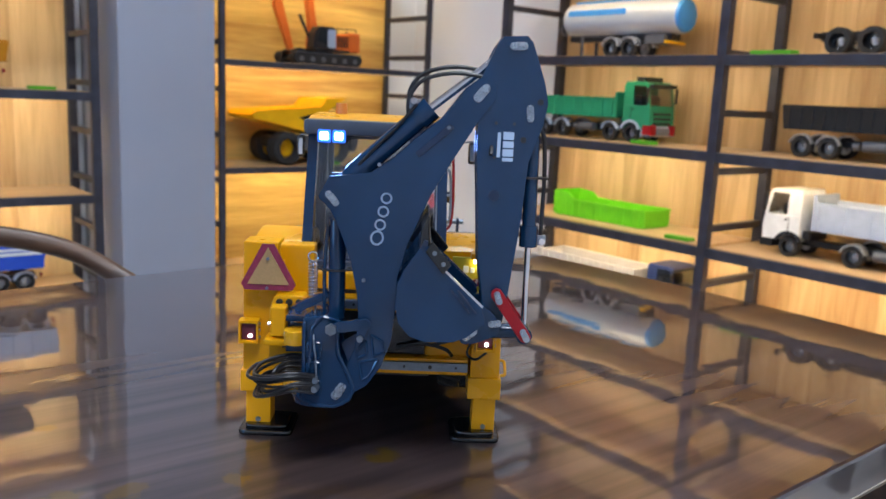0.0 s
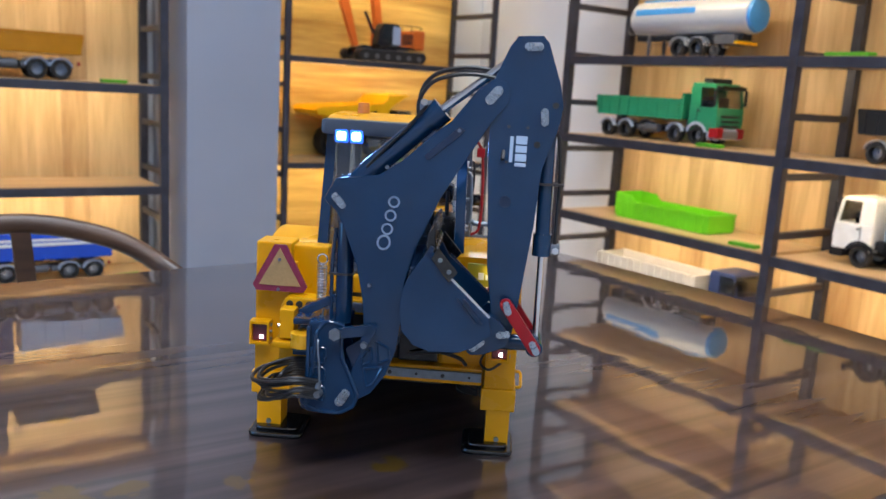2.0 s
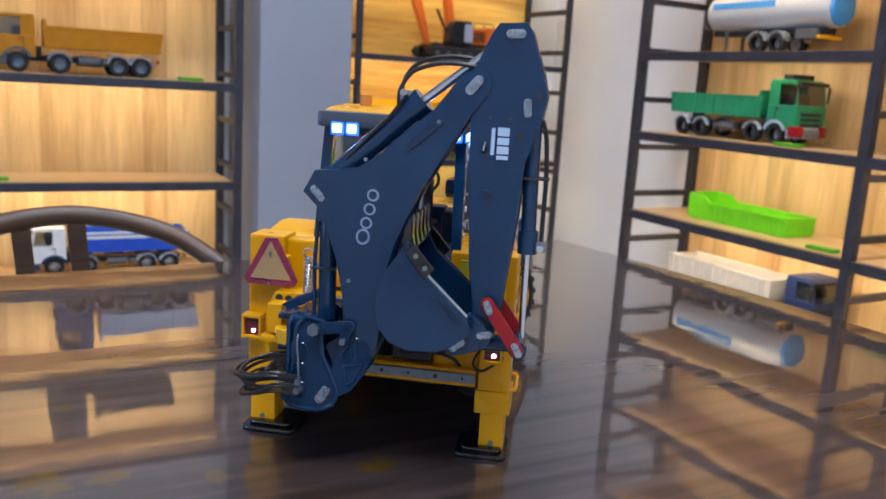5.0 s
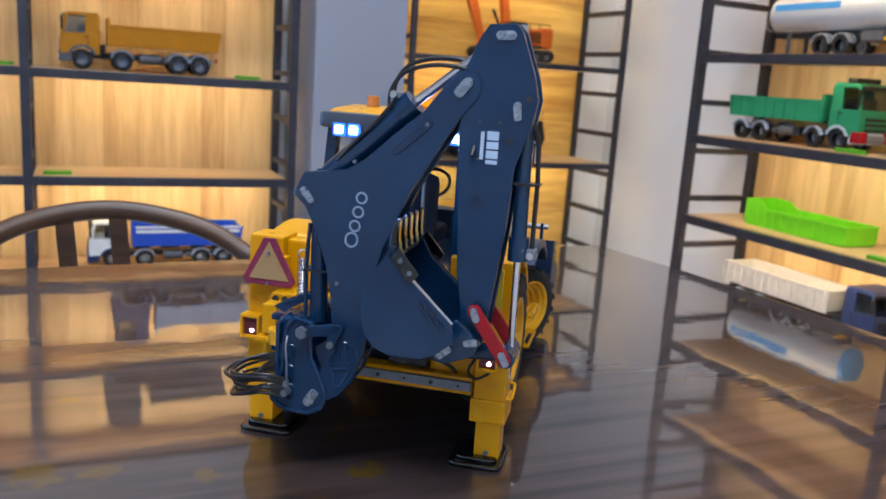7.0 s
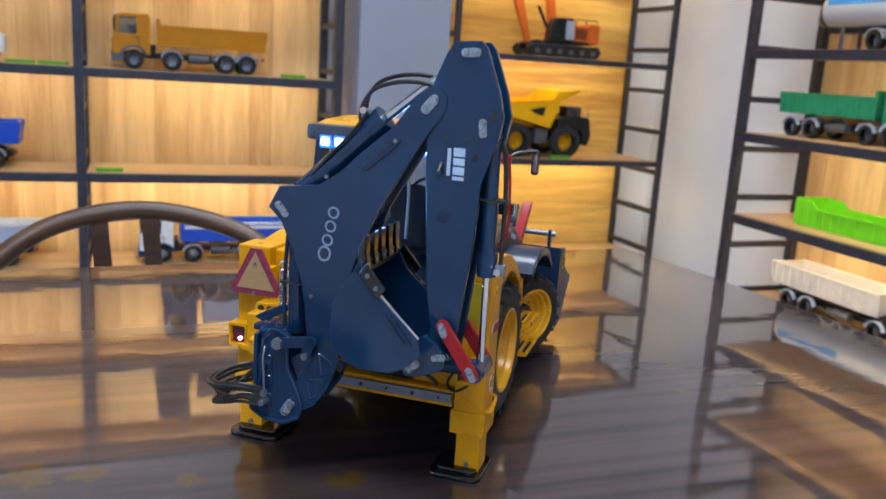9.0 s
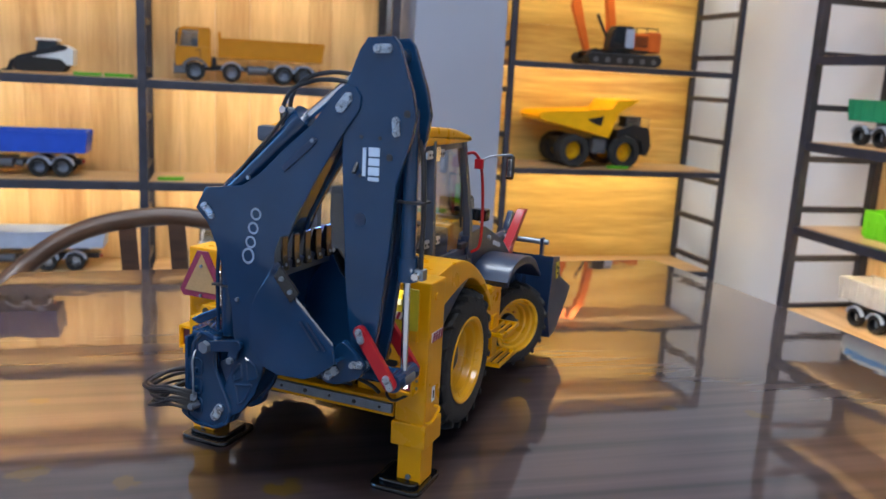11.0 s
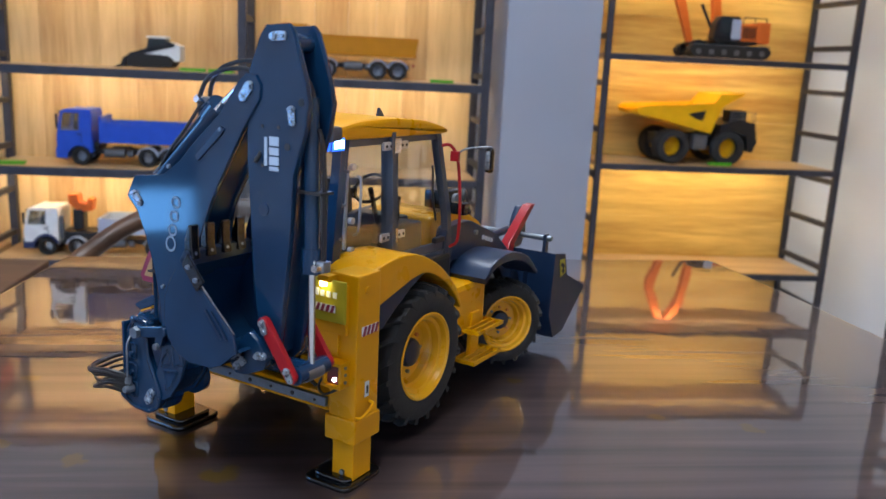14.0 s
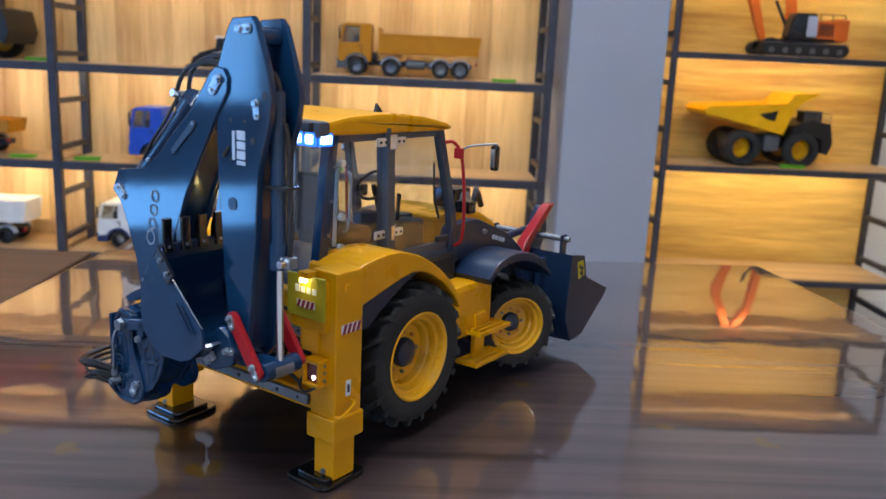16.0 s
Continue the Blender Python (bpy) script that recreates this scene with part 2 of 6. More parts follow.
M_SEAT = material("dark_seat_vinyl", (0.018, 0.02, 0.028), 0.55, 0, 0.15, 80, 0.2, 900)
M_GREY = material("grey_plastic", (0.16, 0.17, 0.19), 0.45, 0, 0.1, 60)
M_LENS = material("dark_red_lens", (0.10, 0.02, 0.03), 0.15, 0, 0.1, 200)


def paint(name, c, rough=0.35):
    return material(name, c, rough, 0, 0.07, 25, 0, 1, 0.06, 0.28)


M_OCHRE = paint("ochre_paint", (0.44, 0.175, 0.002))
M_TBLUE = paint("strong_blue_paint", (0.016, 0.075, 0.50))
M_TWHITE = paint("white_paint", (0.72, 0.73, 0.74))
M_TGREEN = paint("deep_green_paint", (0.018, 0.21, 0.11))
M_LGREEN = paint("lime_green_paint", (0.16, 0.60, 0.02))
M_TAG = paint("leaf_green_plastic", (0.09, 0.36, 0.02))
M_ORANGE = paint("orange_paint", (0.60, 0.13, 0.02))
M_TYEL = paint("mining_yellow_paint", (0.74, 0.39, 0.006))
M_TGREY = paint("pale_grey_blue_paint", (0.36, 0.42, 0.54))
M_TBLACK = paint("black_paint", (0.014, 0.015, 0.018))
M_SILVER = material("brushed_tank_steel", (0.62, 0.65, 0.70), 0.28, 0.8, 0.06, 30)
M_TANK = material("pale_tank_enamel", (0.42, 0.46, 0.53), 0.30, 0.1, 0.02, 6)
M_PALEBED = paint("pale_aluminium_paint", (0.46, 0.46, 0.46))
M_NAVY = paint("navy_paint", (0.02, 0.035, 0.11))
M_TINT = material("dark_tinted_glass", (0.02, 0.025, 0.03), 0.08, 0, 0.1, 20)
M_CHASSIS = material("chassis_grey", (0.09, 0.095, 0.11), 0.5, 0.2, 0.15, 60)
M_SKYBLUE = paint("sky_blue_paint", (0.05, 0.25, 0.62))

# ---- mesh helpers ----


def V(*a):
    return Vector(a)


def box(bm, x0, x1, y0, y1, z0, z1, bev=0.0, seg=2):
    m = Matrix.Translation(((x0 + x1) / 2, (y0 + y1) / 2, (z0 + z1) / 2)) @ Matrix.Diagonal((abs(x1 - x0), abs(y1 - y0), abs(z1 - z0), 1))
    r = bmesh.ops.create_cube(bm, size=1, matrix=m)
    if bev:
        vs = set(r["verts"])
        ed = [e for e in bm.edges if e.verts[0] in vs and e.verts[1] in vs]
        bmesh.ops.bevel(bm, geom=ed, offset=bev, segments=seg, profile=0.6, affect="EDGES")
    return bm


def obox(bm, p0, p1, w, h, upv=(0, 0, 1)):
    """A bar from p0 to p1, w across and h high."""
    a, b = Vector(p0), Vector(p1)
    d = (b - a)
    L = d.length
    d.normalize()
    s = d.cross(Vector(upv)).normalized()
    u = s.cross(d)
    m = Matrix(((d.x, s.x, u.x, 0), (d.y, s.y, u.y, 0), (d.z, s.z, u.z, 0), (0, 0, 0, 1)))
    m.translation = (a + b) / 2
    r = bmesh.ops.create_cube(bm, size=1, matrix=m @ Matrix.Diagonal((L, w, h, 1)))
    return r


def cyl(bm, p0, p1, r0, r1=None, seg=20):
    a, b = Vector(p0), Vector(p1)
    d = b - a
    m = Matrix.Translation((a + b) / 2) @ d.to_track_quat("Z", "Y").to_matrix().to_4x4()
    bmesh.ops.create_cone(bm, cap_ends=True, segments=seg, radius1=r0, radius2=r0 if r1 is None else r1, depth=d.length, matrix=m)
    return bm


def smooth_pts(pts, n=6):
    """Catmull-Rom through the given points."""
    P = [Vector(p) for p in pts]
    P = [2 * P[0] - P[1]] + P + [2 * P[-1] - P[-2]]
    out = []
    for i in range(1, len(P) - 2):
        for k in range(n):
            t = k / n
            a, b, c, d = P[i - 1], P[i], P[i + 1], P[i + 2]
            out.append(0.5 * ((2 * b) + (c - a) * t + (2 * a - 5 * b + 4 * c - d) * t * t + (3 * b - a - 3 * c + d) * t ** 3))
    out.append(P[-2])
    return out


def tube(bm, pts, r, seg=8, n=6):
    P = smooth_pts(pts, n)
    rings = []
    ref = V(0.31, 0.2, 0.93)
    for i, p in enumerate(P):
        d = (P[min(i + 1, len(P) - 1)] - P[max(i - 1, 0)]).normalized()
        s = d.cross(ref)
        s = s.normalized() if s.length > 1e-4 else V(1, 0, 0)
        u = s.cross(d)
        rings.append([bm.verts.new(p + r * (math.cos(a) * s + math.sin(a) * u)) for a in [2 * math.pi * k / seg for k in range(seg)]])
    for a, b in zip(rings, rings[1:]):
        for k in range(seg):
            bm.faces.new((a[k], a[(k + 1) % seg], b[(k + 1) % seg], b[k]))
    bm.faces.new(rings[0][::-1])
    bm.faces.new(rings[-1])
    return bm


def prism(bm, poly, a, b, plane="xz", bev=0.0):
    """A polygon given in two axes, pulled from a to b along the third."""
    f = {"xz": lambda p, q: (p[0], q, p[1]), "yz": lambda p, q: (q, p[0], p[1]), "xy": lambda p, q: (p[0], p[1], q)}[plane]
    lo = [bm.verts.new(f(p, a)) for p in poly]
    hi = [bm.verts.new(f(p, b)) for p in poly]
    fs = [bm.faces.new(lo[::-1]), bm.faces.new(hi)]
    n = len(poly)
    for k in range(n):
        fs.append(bm.faces.new((lo[k], lo[(k + 1) % n], hi[(k + 1) % n], hi[k])))
    bmesh.ops.recalc_face_normals(bm, faces=fs)
    if bev:
        ed = list(set(list(fs[0].edges) + list(fs[1].edges)))
        bmesh.ops.bevel(bm, geom=ed, offset=bev, segments=2, profile=0.6, affect="EDGES")
    return bm


def rounded(poly, r, n=4):
    """Rounds the corners of a polygon in two axes."""
    out = []
    for i in range(len(poly)):
        p, c, q = (Vector((*poly[k % len(poly)], 0)) for k in (i - 1, i, i + 1))
        e, g = p - c, q - c
        k = min(r, e.length * 0.45, g.length * 0.45)
        a, b = c + e.normalized() * k, c + g.normalized() * k
        for j in range(n + 1):
            t = j / n
            v = a * (1 - t) ** 2 + c * 2 * t * (1 - t) + b * t * t
            out.append((v.x, v.y))
    return out


def lathe(bm, prof, seg=32, m=None, caps=True):
    """Turns (radius, along) about the x axis."""
    m = m or Matrix()
    rings = []
    for r, x in prof:
        rings.append([bm.verts.new(m @ V(x, r * math.cos(2 * math.pi * k / seg), r * math.sin(2 * math.pi * k / seg))) for k in range(seg)])
    for a, b in zip(rings, rings[1:]):
        for k in range(seg):
            bm.faces.new((a[k], a[(k + 1) % seg], b[(k + 1) % seg], b[k]))
    if caps:
        bm.faces.new(rings[0][::-1])
        bm.faces.new(rings[-1])
    bmesh.ops.recalc_face_normals(bm, faces=bm.faces[:])
    return bm


def mesh_of(name, bm, mat, smooth=True, angle=35):
    bmesh.ops.recalc_face_normals(bm, faces=bm.faces[:])
    if smooth:
        for f in bm.faces:
            f.smooth = True
        for e in bm.edges:
            fs = e.link_faces
            if len(fs) != 2:
                e.smooth = False
                continue
            a, b = sorted((fs[0].calc_area(), fs[1].calc_area()))
            e.smooth = e.calc_face_angle(0) < radians(angle) and b < 7 * a
    me = bpy.data.meshes.new(name)
    bm.to_mesh(me)
    bm.free()
    me.materials.append(mat)
    return me


def part(name, bm, mat, parent=None, label="", smooth=True):
    ob = new(name, mesh_of(name, bm, mat, smooth))
    if parent is not None:
        ob.parent = parent
    if label:
        ob["label"] = label
    return ob


def B():
    return bmesh.new()


def thing(name, m, label, category, group="", kind=""):
    ob = new(name)
    ob.empty_display_size = 0.05
    ob.matrix_basis = m
    return tagged(ob, label, category, group, kind)


def structure(name, bm, mat, label, category="", smooth=True):
    ob = part(name, bm, mat, None, "", smooth)
    return tagged(ob, label, category, "", "structure")


# ---- the room ----
WALL_Y, WALL_X = 3.0, 2.30
structure("floor", box(B(), -3.2, 2.5, -3.2, 3.2, -0.1, 0.0), M_FLOOR, "pale grey tiled showroom floor", "floor", False)
structure("ceiling", box(B(), -3.2, 2.5, -3.2, 3.2, 2.8, 2.9), M_CEIL, "plain grey showroom ceiling", "ceiling", False)
structure("wall_north", box(B(), -3.2, 2.5, WALL_Y, WALL_Y + 0.15, 0, 2.8), M_WALL, "off-white painted wall behind the shelves", "wall", False)
structure("wall_east", box(B(), WALL_X, WALL_X + 0.15, -3.0, WALL_Y, 0, 2.8), M_WALL, "off-white painted side wall behind the shelves", "wall", False)
structure("wall_south", box(B(), -3.0, WALL_X, -3.15, -3.0, 0, 2.8), M_WALL, "off-white painted wall closing the room", "wall", False)
bm = B()
box(bm, -3.15, -3.0, -3.0, -0.28, 0, 2.8)
box(bm, -3.15, -3.0, 0.40, WALL_Y, 0, 2.8)
box(bm, -3.15, -3.0, -0.28, 0.40, 0, 0.20)
box(bm, -3.15, -3.0, -0.28, 0.40, 1.55, 2.8)
structure("wall_west", bm, M_WALL, "off-white wall with a window opening", "wall", False)
win = structure("window_1", box(B(), -3.12, -3.04, -0.28, -0.25, 0.20, 1.55), M_GREY, "grey framed window letting in daylight", "window", False)
for nm, a in (("window_frame", (-3.12, -3.04, 0.37, 0.40, 0.20, 1.55)), ("window_frame", (-3.12, -3.04, -0.25, 0.37, 0.20, 0.23)), ("window_frame", (-3.12, -3.04, -0.25, 0.37, 1.52, 1.55)), ("window_frame", (-3.12, -3.04, 0.045, 0.075, 0.82, 1.52))):
    part(nm, box(B(), *a), M_GREY, win, "", False)
pane = part("pane", box(B(), -3.085, -3.079, -0.25, 0.37, 0.23, 1.52), M_GLASS, win, "", False)
pane.visible_shadow = False
# unseen panel, added so the boom mirrors a dark band between the lamps
part("solid_panel", box(B(), -3.12, -3.02, -0.25, 0.37, 0.48, 0.82, 0.004), M_GREY, win, "grey solid panel added across the window to darken its reflection", False)
structure("pillar", box(B(), 0.715, 1.062, 2.56, WALL_Y, 0, 2.8, 0.004), M_PILLAR, "grey-white painted pillar between shelf units", "pillar", False)
structure("baseboard", box(B(), 2.09, WALL_X, WALL_Y - 0.012, WALL_Y, 0, 0.09, 0.002), M_WALL, "low white skirting board along the wall", "baseboard", False)


def ceiling_panel(x, y):
    t = thing("ceiling_light", pose(x, y, 2.76), "flat white ceiling panel light, switched on", "ceiling light", "ceiling panel lights")
    part("frame", box(B(), -0.63, 0.63, -0.33, 0.33, 0.0, 0.04, 0.004), M_GREY, t)
    part("diffuser", box(B(), -0.6, 0.6, -0.3, 0.3, -0.006, -0.001), glow("panel_diffuser", (0.9, 0.95, 1.0), 2.0), t)


ceiling_panel(-0.4, -0.9)
ceiling_panel(0.35, 1.0)

# ---- shelf units ----


def shelf_unit(name, m, xs, levels, depth, label, panel_mat, vertical, led, colour, lamp_in=0.10, board_span=0.11, lift=(1.7, 1.3, 0.95), ps=0.030):
    """Posts at xs along the front, local x along the unit, y into it. Backs are of single boards."""
    t = thing(name, m, label, "shelf unit")
    top = levels[-1] + 0.36
    for i, x in enumerate(xs):
        for y in (0.0, depth - ps):
            part("post", box(B(), x - ps / 2, x + ps / 2, y, y + ps, 0, top, 0.003), M_STEEL, t)
        z = 0.12
        while z < top:
            part("rung", box(B(), x - 0.010, x + 0.010, ps, depth - ps, z - 0.010, z + 0.010), M_STEEL, t)
            z += 0.172
    for z in levels + [top]:
        for x0, x1 in zip(xs, xs[1:]):
            a, b = x0 + ps / 2, x1 - ps / 2
            part("front_rail", box(B(), a, b, 0.002, 0.022, z - 0.002 - ps, z - 0.002, 0.002), M_STEEL, t)
            part("shelf_board", box(B(), a, b, 0.022, depth - 0.012, z - 0.020, z, 0.002), M_BOARD, t)
            part("led_strip", box(B(), a + 0.03, b - 0.03, depth - lamp_in - 0.004, depth - lamp_in + 0.004, z - 0.023, z - 0.020), M_STRIP, t, "warm glowing light strip")
    for x0, x1 in zip(xs, xs[1:]):
        if vertical:
            x = x0
            while x < x1 - 0.01:
                w = min(board_span * random.uniform(0.75, 1.25), x1 - x)
                ob = part("back_board", box(B(), x + 0.0004, x + w - 0.0004, depth, depth + 0.012, 0.02, top), panel_mat, t, "", False)
                ob.location = (0, random.uniform(0, 0.0006), 0)
                x += w
        else:
            z = 0.02
            while z < top - 0.01:
                w = min(0.41, top - z)
                part("back_board", box(B(), x0, x1, depth, depth + 0.012, z + 0.0004, z + w - 0.0004), panel_mat, t, "", False)
                z += w
    for k, z in enumerate(levels[1:] + [top]):
        for x0, x1 in zip(xs, xs[1:]):
            p = m @ V((x0 + x1) / 2, depth - 0.09, z - 0.034)
            q = m @ V((x0 + x1) / 2, depth + 0.02, z - 0.30)
            lamp = area_lamp("shelf_led", look(p, q), x1 - x0 - 0.1, 0.010, led * lift[min(k, len(lift) - 1)], colour)
            lamp.matrix_world = m @ pose((x0 + x1) / 2, depth - lamp_in, z - 0.0275, 40, 0, 0)
    return t


LL = [0.245, 0.59, 0.95, 1.32, 1.64]
CL = [0.262, 0.685, 1.092, 1.50]
RL = [0.29, 0.582, 0.868, 1.148, 1.43, 1.72]
random.seed(4)
shelf_unit("shelf_unit", pose(0, 2.65, 0), [-2.07, -1.15, -0.228, 0.664], LL, 0.31, "tall black steel shelf unit with lit upright birch boards", M_PANEL_V, True, 1.32, WARM, 0.19, 0.11, (1.7, 1.25, 0.92, 2.0, 2.3))
shelf_unit("shelf_unit", pose(0, 2.57, 0), [1.098, 2.062], CL, 0.34, "single-bay black steel shelf unit with lit level-grained birch back", M_PANEL_H, False, 2.1, AMBER, 0.22, 0.11, (1.05, 1.0, 1.0, 1.3), 0.022)
shelf_unit("shelf_unit", pose(1.92, 0, 0, 0, 0, -90), [-1.940, -1.016, -0.09, 0.83], RL, 0.33, "long black steel shelf unit along the side wall", M_PANEL_R, True, 1.6, WARM, 0.275, 0.11, (1.7, 1.3, 0.82, 0.82, 1.1, 1.1))

# ---- table and chair ----
TX0, TX1, TY0, TY1, TZ = -0.235, 0.712, -0.155, 0.662, 0.75
tbl = thing("display_table", pose(0, 0, 0), "dark walnut display table with a thick mirror-gloss lacquered top", "table")
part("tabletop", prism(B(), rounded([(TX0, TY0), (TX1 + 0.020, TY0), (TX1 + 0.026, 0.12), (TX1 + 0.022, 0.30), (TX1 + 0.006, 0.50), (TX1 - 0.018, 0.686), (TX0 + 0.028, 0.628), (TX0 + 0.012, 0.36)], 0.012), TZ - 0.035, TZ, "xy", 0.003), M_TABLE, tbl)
for x in (TX0 + 0.08, TX1 - 0.08):
    for y in (TY0 + 0.08, TY1 - 0.11):
        part("leg", box(B(), x - 0.03, x + 0.03, y - 0.03, y + 0.03, 0, TZ - 0.095, 0.004), M_CHAIR, tbl)
part("apron", box(B(), TX0 + 0.05, TX1 - 0.05, TY0 + 0.05, TY1 - 0.10, TZ - 0.095, TZ - 0.035, 0.004), M_CHAIR, tbl)
tb2 = thing("side_table", pose(-0.52, 0.25, 0), "plain brown wooden side table pushed against the display table", "table")
part("tabletop", box(B(), -0.27, 0.292, -0.45, 0.380, TZ - 0.04, TZ - 0.006, 0.003), M_CHAIR, tb2)
for x in (-0.22, 0.22):
    for y in (-0.37, 0.34):
        part("leg", box(B(), x - 0.03, x + 0.03, y - 0.03, y + 0.03, 0, TZ - 0.04, 0.004), M_CHAIR, tb2)


def horseshoe_chair(m):
    t = thing("armchair", m, "dark wooden armchair with a curved horseshoe top rail and flat splats", "chair")
    part("top_rail", tube(B(), [(-0.27, -0.20, 0.655), (-0.268, -0.12, 0.685), (-0.235, -0.01, 0.728), (-0.15, 0.04, 0.785), (-0.02, 0.06, 0.806), (0.11, 0.04, 0.780), (0.19, -0.01, 0.728), (0.225, -0.12, 0.685), (0.227, -0.20, 0.655)], 0.0155, 12), M_CHAIR, t)
    for x in (-0.075, 0.0):
        bm = B()
        obox(bm, (x + 0.012, 0.035, 0.45), (x - 0.012, 0.055, 0.795), 0.026, 0.010, (0, 1, 0))
        part("splat", bm, M_CHAIR, t)
    part("seat", box(B(), -0.26, 0.22, -0.22, 0.08, 0.42, 0.455, 0.008), M_CHAIR, t)
    for x, y in ((-0.235, -0.17), (0.195, -0.17), (-0.235, 0.03), (0.195, 0.03)):
        part("leg", cyl(B(), (x, y, 0), (x, y, 0.42), 0.017), M_CHAIR, t)
        part("arm_post", cyl(B(), (x, y, 0.455), (x - 0.01, y - 0.01, 0.66), 0.011), M_CHAIR, t)


horseshoe_chair(pose(-0.02, 0.86, -0.0) @ Matrix.Diagonal((1, 1, 0.955, 1)))

# ---- the backhoe loader ----
# Its own axes: x to its right, y ahead, z up from the table.
loader = thing("backhoe_loader", pose(0.0877, 0.0748, TZ, 0, 0, -37.5), "yellow and blue-grey model backhoe loader with folded digging arm", "model backhoe loader")


def P(name, bm, mat, parent=loader, label="", smooth=True):
    return part(name, bm, mat, parent, label, smooth)


def stadium(bm, a, b, r, y0, y1, n=10):
    """A flat bar with round ends between two points of the x-z plane."""
    a, b = Vector((a[0], a[1], 0)), Vector((b[0], b[1], 0))
    d = (b - a)
    ang = math.atan2(d.y, d.x)
    poly = []
    for k in range(n + 1):
        t = ang + math.pi / 2 + math.pi * k / n
        poly.append((a.x + r * math.cos(t), a.y + r * math.sin(t)))
    for k in range(n + 1):
        t = ang - math.pi / 2 + math.pi * k / n
        poly.append((b.x + r * math.cos(t), b.y + r * math.sin(t)))
    return prism(bm, poly, y0, y1, "xz", min(r, abs(y1 - y0)) * 0.15)


def bolt(parent, p, r=0.0016, axis=(0, -1, 0), depth=0.0014, mat=None, name="bolt"):
    a = Vector(p)
    return P(name, cyl(B(), a, a + Vector(axis) * depth, r, r * 0.92, 6), mat or M_ZINC, parent)


def pin(parent, p, q, r=0.0042, y=-0.0685):
    """A pin end with its lock plate, on the arm's near face."""
    r *= 0.60
    bm = stadium(B(), p, q, r, y - 0.0012, y)
    cyl(bm, (p[0], y - 0.0012, p[1]), (p[0], y - 0.0026, p[1]), r * 0.72, None, 16)
    cyl(bm, (q[0], y - 0.0012, q[1]), (q[0], y - 0.0022, q[1]), r * 0.40, None, 6)
    return P("pin", bm, M_PIN, parent, "zinc-plated pivot pin")


# chassis and rear frame
bm = B()
box(bm, -0.040, 0.045, 0.010, 0.30, 0.040, 0.075, 0.003)
box(bm, -0.050, 0.055, 0.015, 0.175, 0.070, 0.118, 0.004)
P("chassis", bm, M_DARK)
bm = B()
box(bm, -0.062, 0.072, -0.002, 0.012, 0.046, 0.058, 0.0015)
box(bm, -0.062, 0.072, -0.002, 0.012, 0.091, 0.101, 0.0015)
box(bm, -0.050, 0.055, 0.008, 0.022, 0.104, 0.116, 0.0015)
box(bm, -0.088, -0.040, 0.004, 0.020, 0.060, 0.136, 0.002)
box(bm, 0.040, 0.074, 0.006, 0.020, 0.046, 0.075, 0.003)
rear = P("rear_frame", bm, M_YEL, loader, "yellow enamelled steel rear frame")
for z in (0.0495, 0.0935):
    bar = P("slide_rail", box(B(), -0.058, 0.0715, -0.0050, -0.0020, z, z + 0.0064, 0.0006), M_ZINC, rear, "bright steel slide rail")
    for k in range(7):
        P("rail_hole", cyl(B(), (-0.048 + k * 0.0185, -0.0050, z + 0.0032), (-0.048 + k * 0.0185, -0.0056, z + 0.0032), 0.0014 if k % 2 else 0.0009, None, 12), M_DARK, bar)
P("valve_block", box(B(), 0.012, 0.040, 0.000, 0.010, 0.060, 0.090, 0.0015), M_BLACKGLOSS)
P("back_plate", box(B(), -0.06, 0.075, 0.010, 0.013, 0.056, 0.104), M_DARK)
bm = B()
tube(bm, [(0.044, -0.002, 0.068), (0.058, -0.006, 0.074), (0.066, -0.006, 0.086), (0.068, -0.003, 0.094)], 0.0011)
tube(bm, [(0.020, -0.002, 0.066), (0.040, -0.006, 0.070), (0.055, -0.004, 0.066), (0.060, 0.0, 0.060)], 0.0013)
tube(bm, [(0.074, -0.006, 0.075), (0.070, -0.010, 0.066), (0.076, -0.012, 0.062), (0.084, -0.008, 0.066)], 0.0009)
P("rear_cable", bm, M_HOSE)

# stabilisers: housing, leg, pad
for s, x0, x1 in ((-1, -0.0885, -0.0640), (1, 0.0735, 0.0945)):
    bm = B()
    box(bm, x0, x1, -0.004, 0.0195, 0.041, 0.1385, 0.0012)
    box(bm, x0 - 0.0015, x1 + 0.0015, -0.0060, 0.0210, 0.030, 0.046, 0.0012)
    h = P("stabiliser_housing", bm, M_YEL, loader, "yellow box-section stabiliser housing")
    l0, l1 = (x0 + 0.002, x1 - 0.005) if s < 0 else (x0 + 0.003, x1 - 0.0015)
    leg = P("stabiliser_leg", box(B(), l0, l1, -0.003, 0.016, 0.004, 0.034, 0.0006), M_YEL, h)
    bolt(leg, ((l0 + l1) / 2, -0.003, 0.0085), 0.0020)
    px0, px1 = (x0 - 0.002, x1 + 0.012) if s < 0 else (x0 - 0.013, x1 + 0.002)
    bm = prism(B(), rounded([(px0, -0.014), (px1, -0.014), (px1, 0.026), (px0, 0.026)], 0.007), 0.0, 0.0035, "xy", 0.0012)
    prism(bm, rounded([(px0 + 0.004, -0.009), (px1 - 0.004, -0.009), (px1 - 0.004, 0.021), (px0 + 0.004, 0.021)], 0.006), 0.0035, 0.0062, "xy", 0.0015)
    P("foot_pad", bm, M_BLACKGLOSS, h, "glossy black foot pad")
# right-hand side marks
hz = [o for o in loader.children if o.name.startswith("stabiliser_housing")][-1]


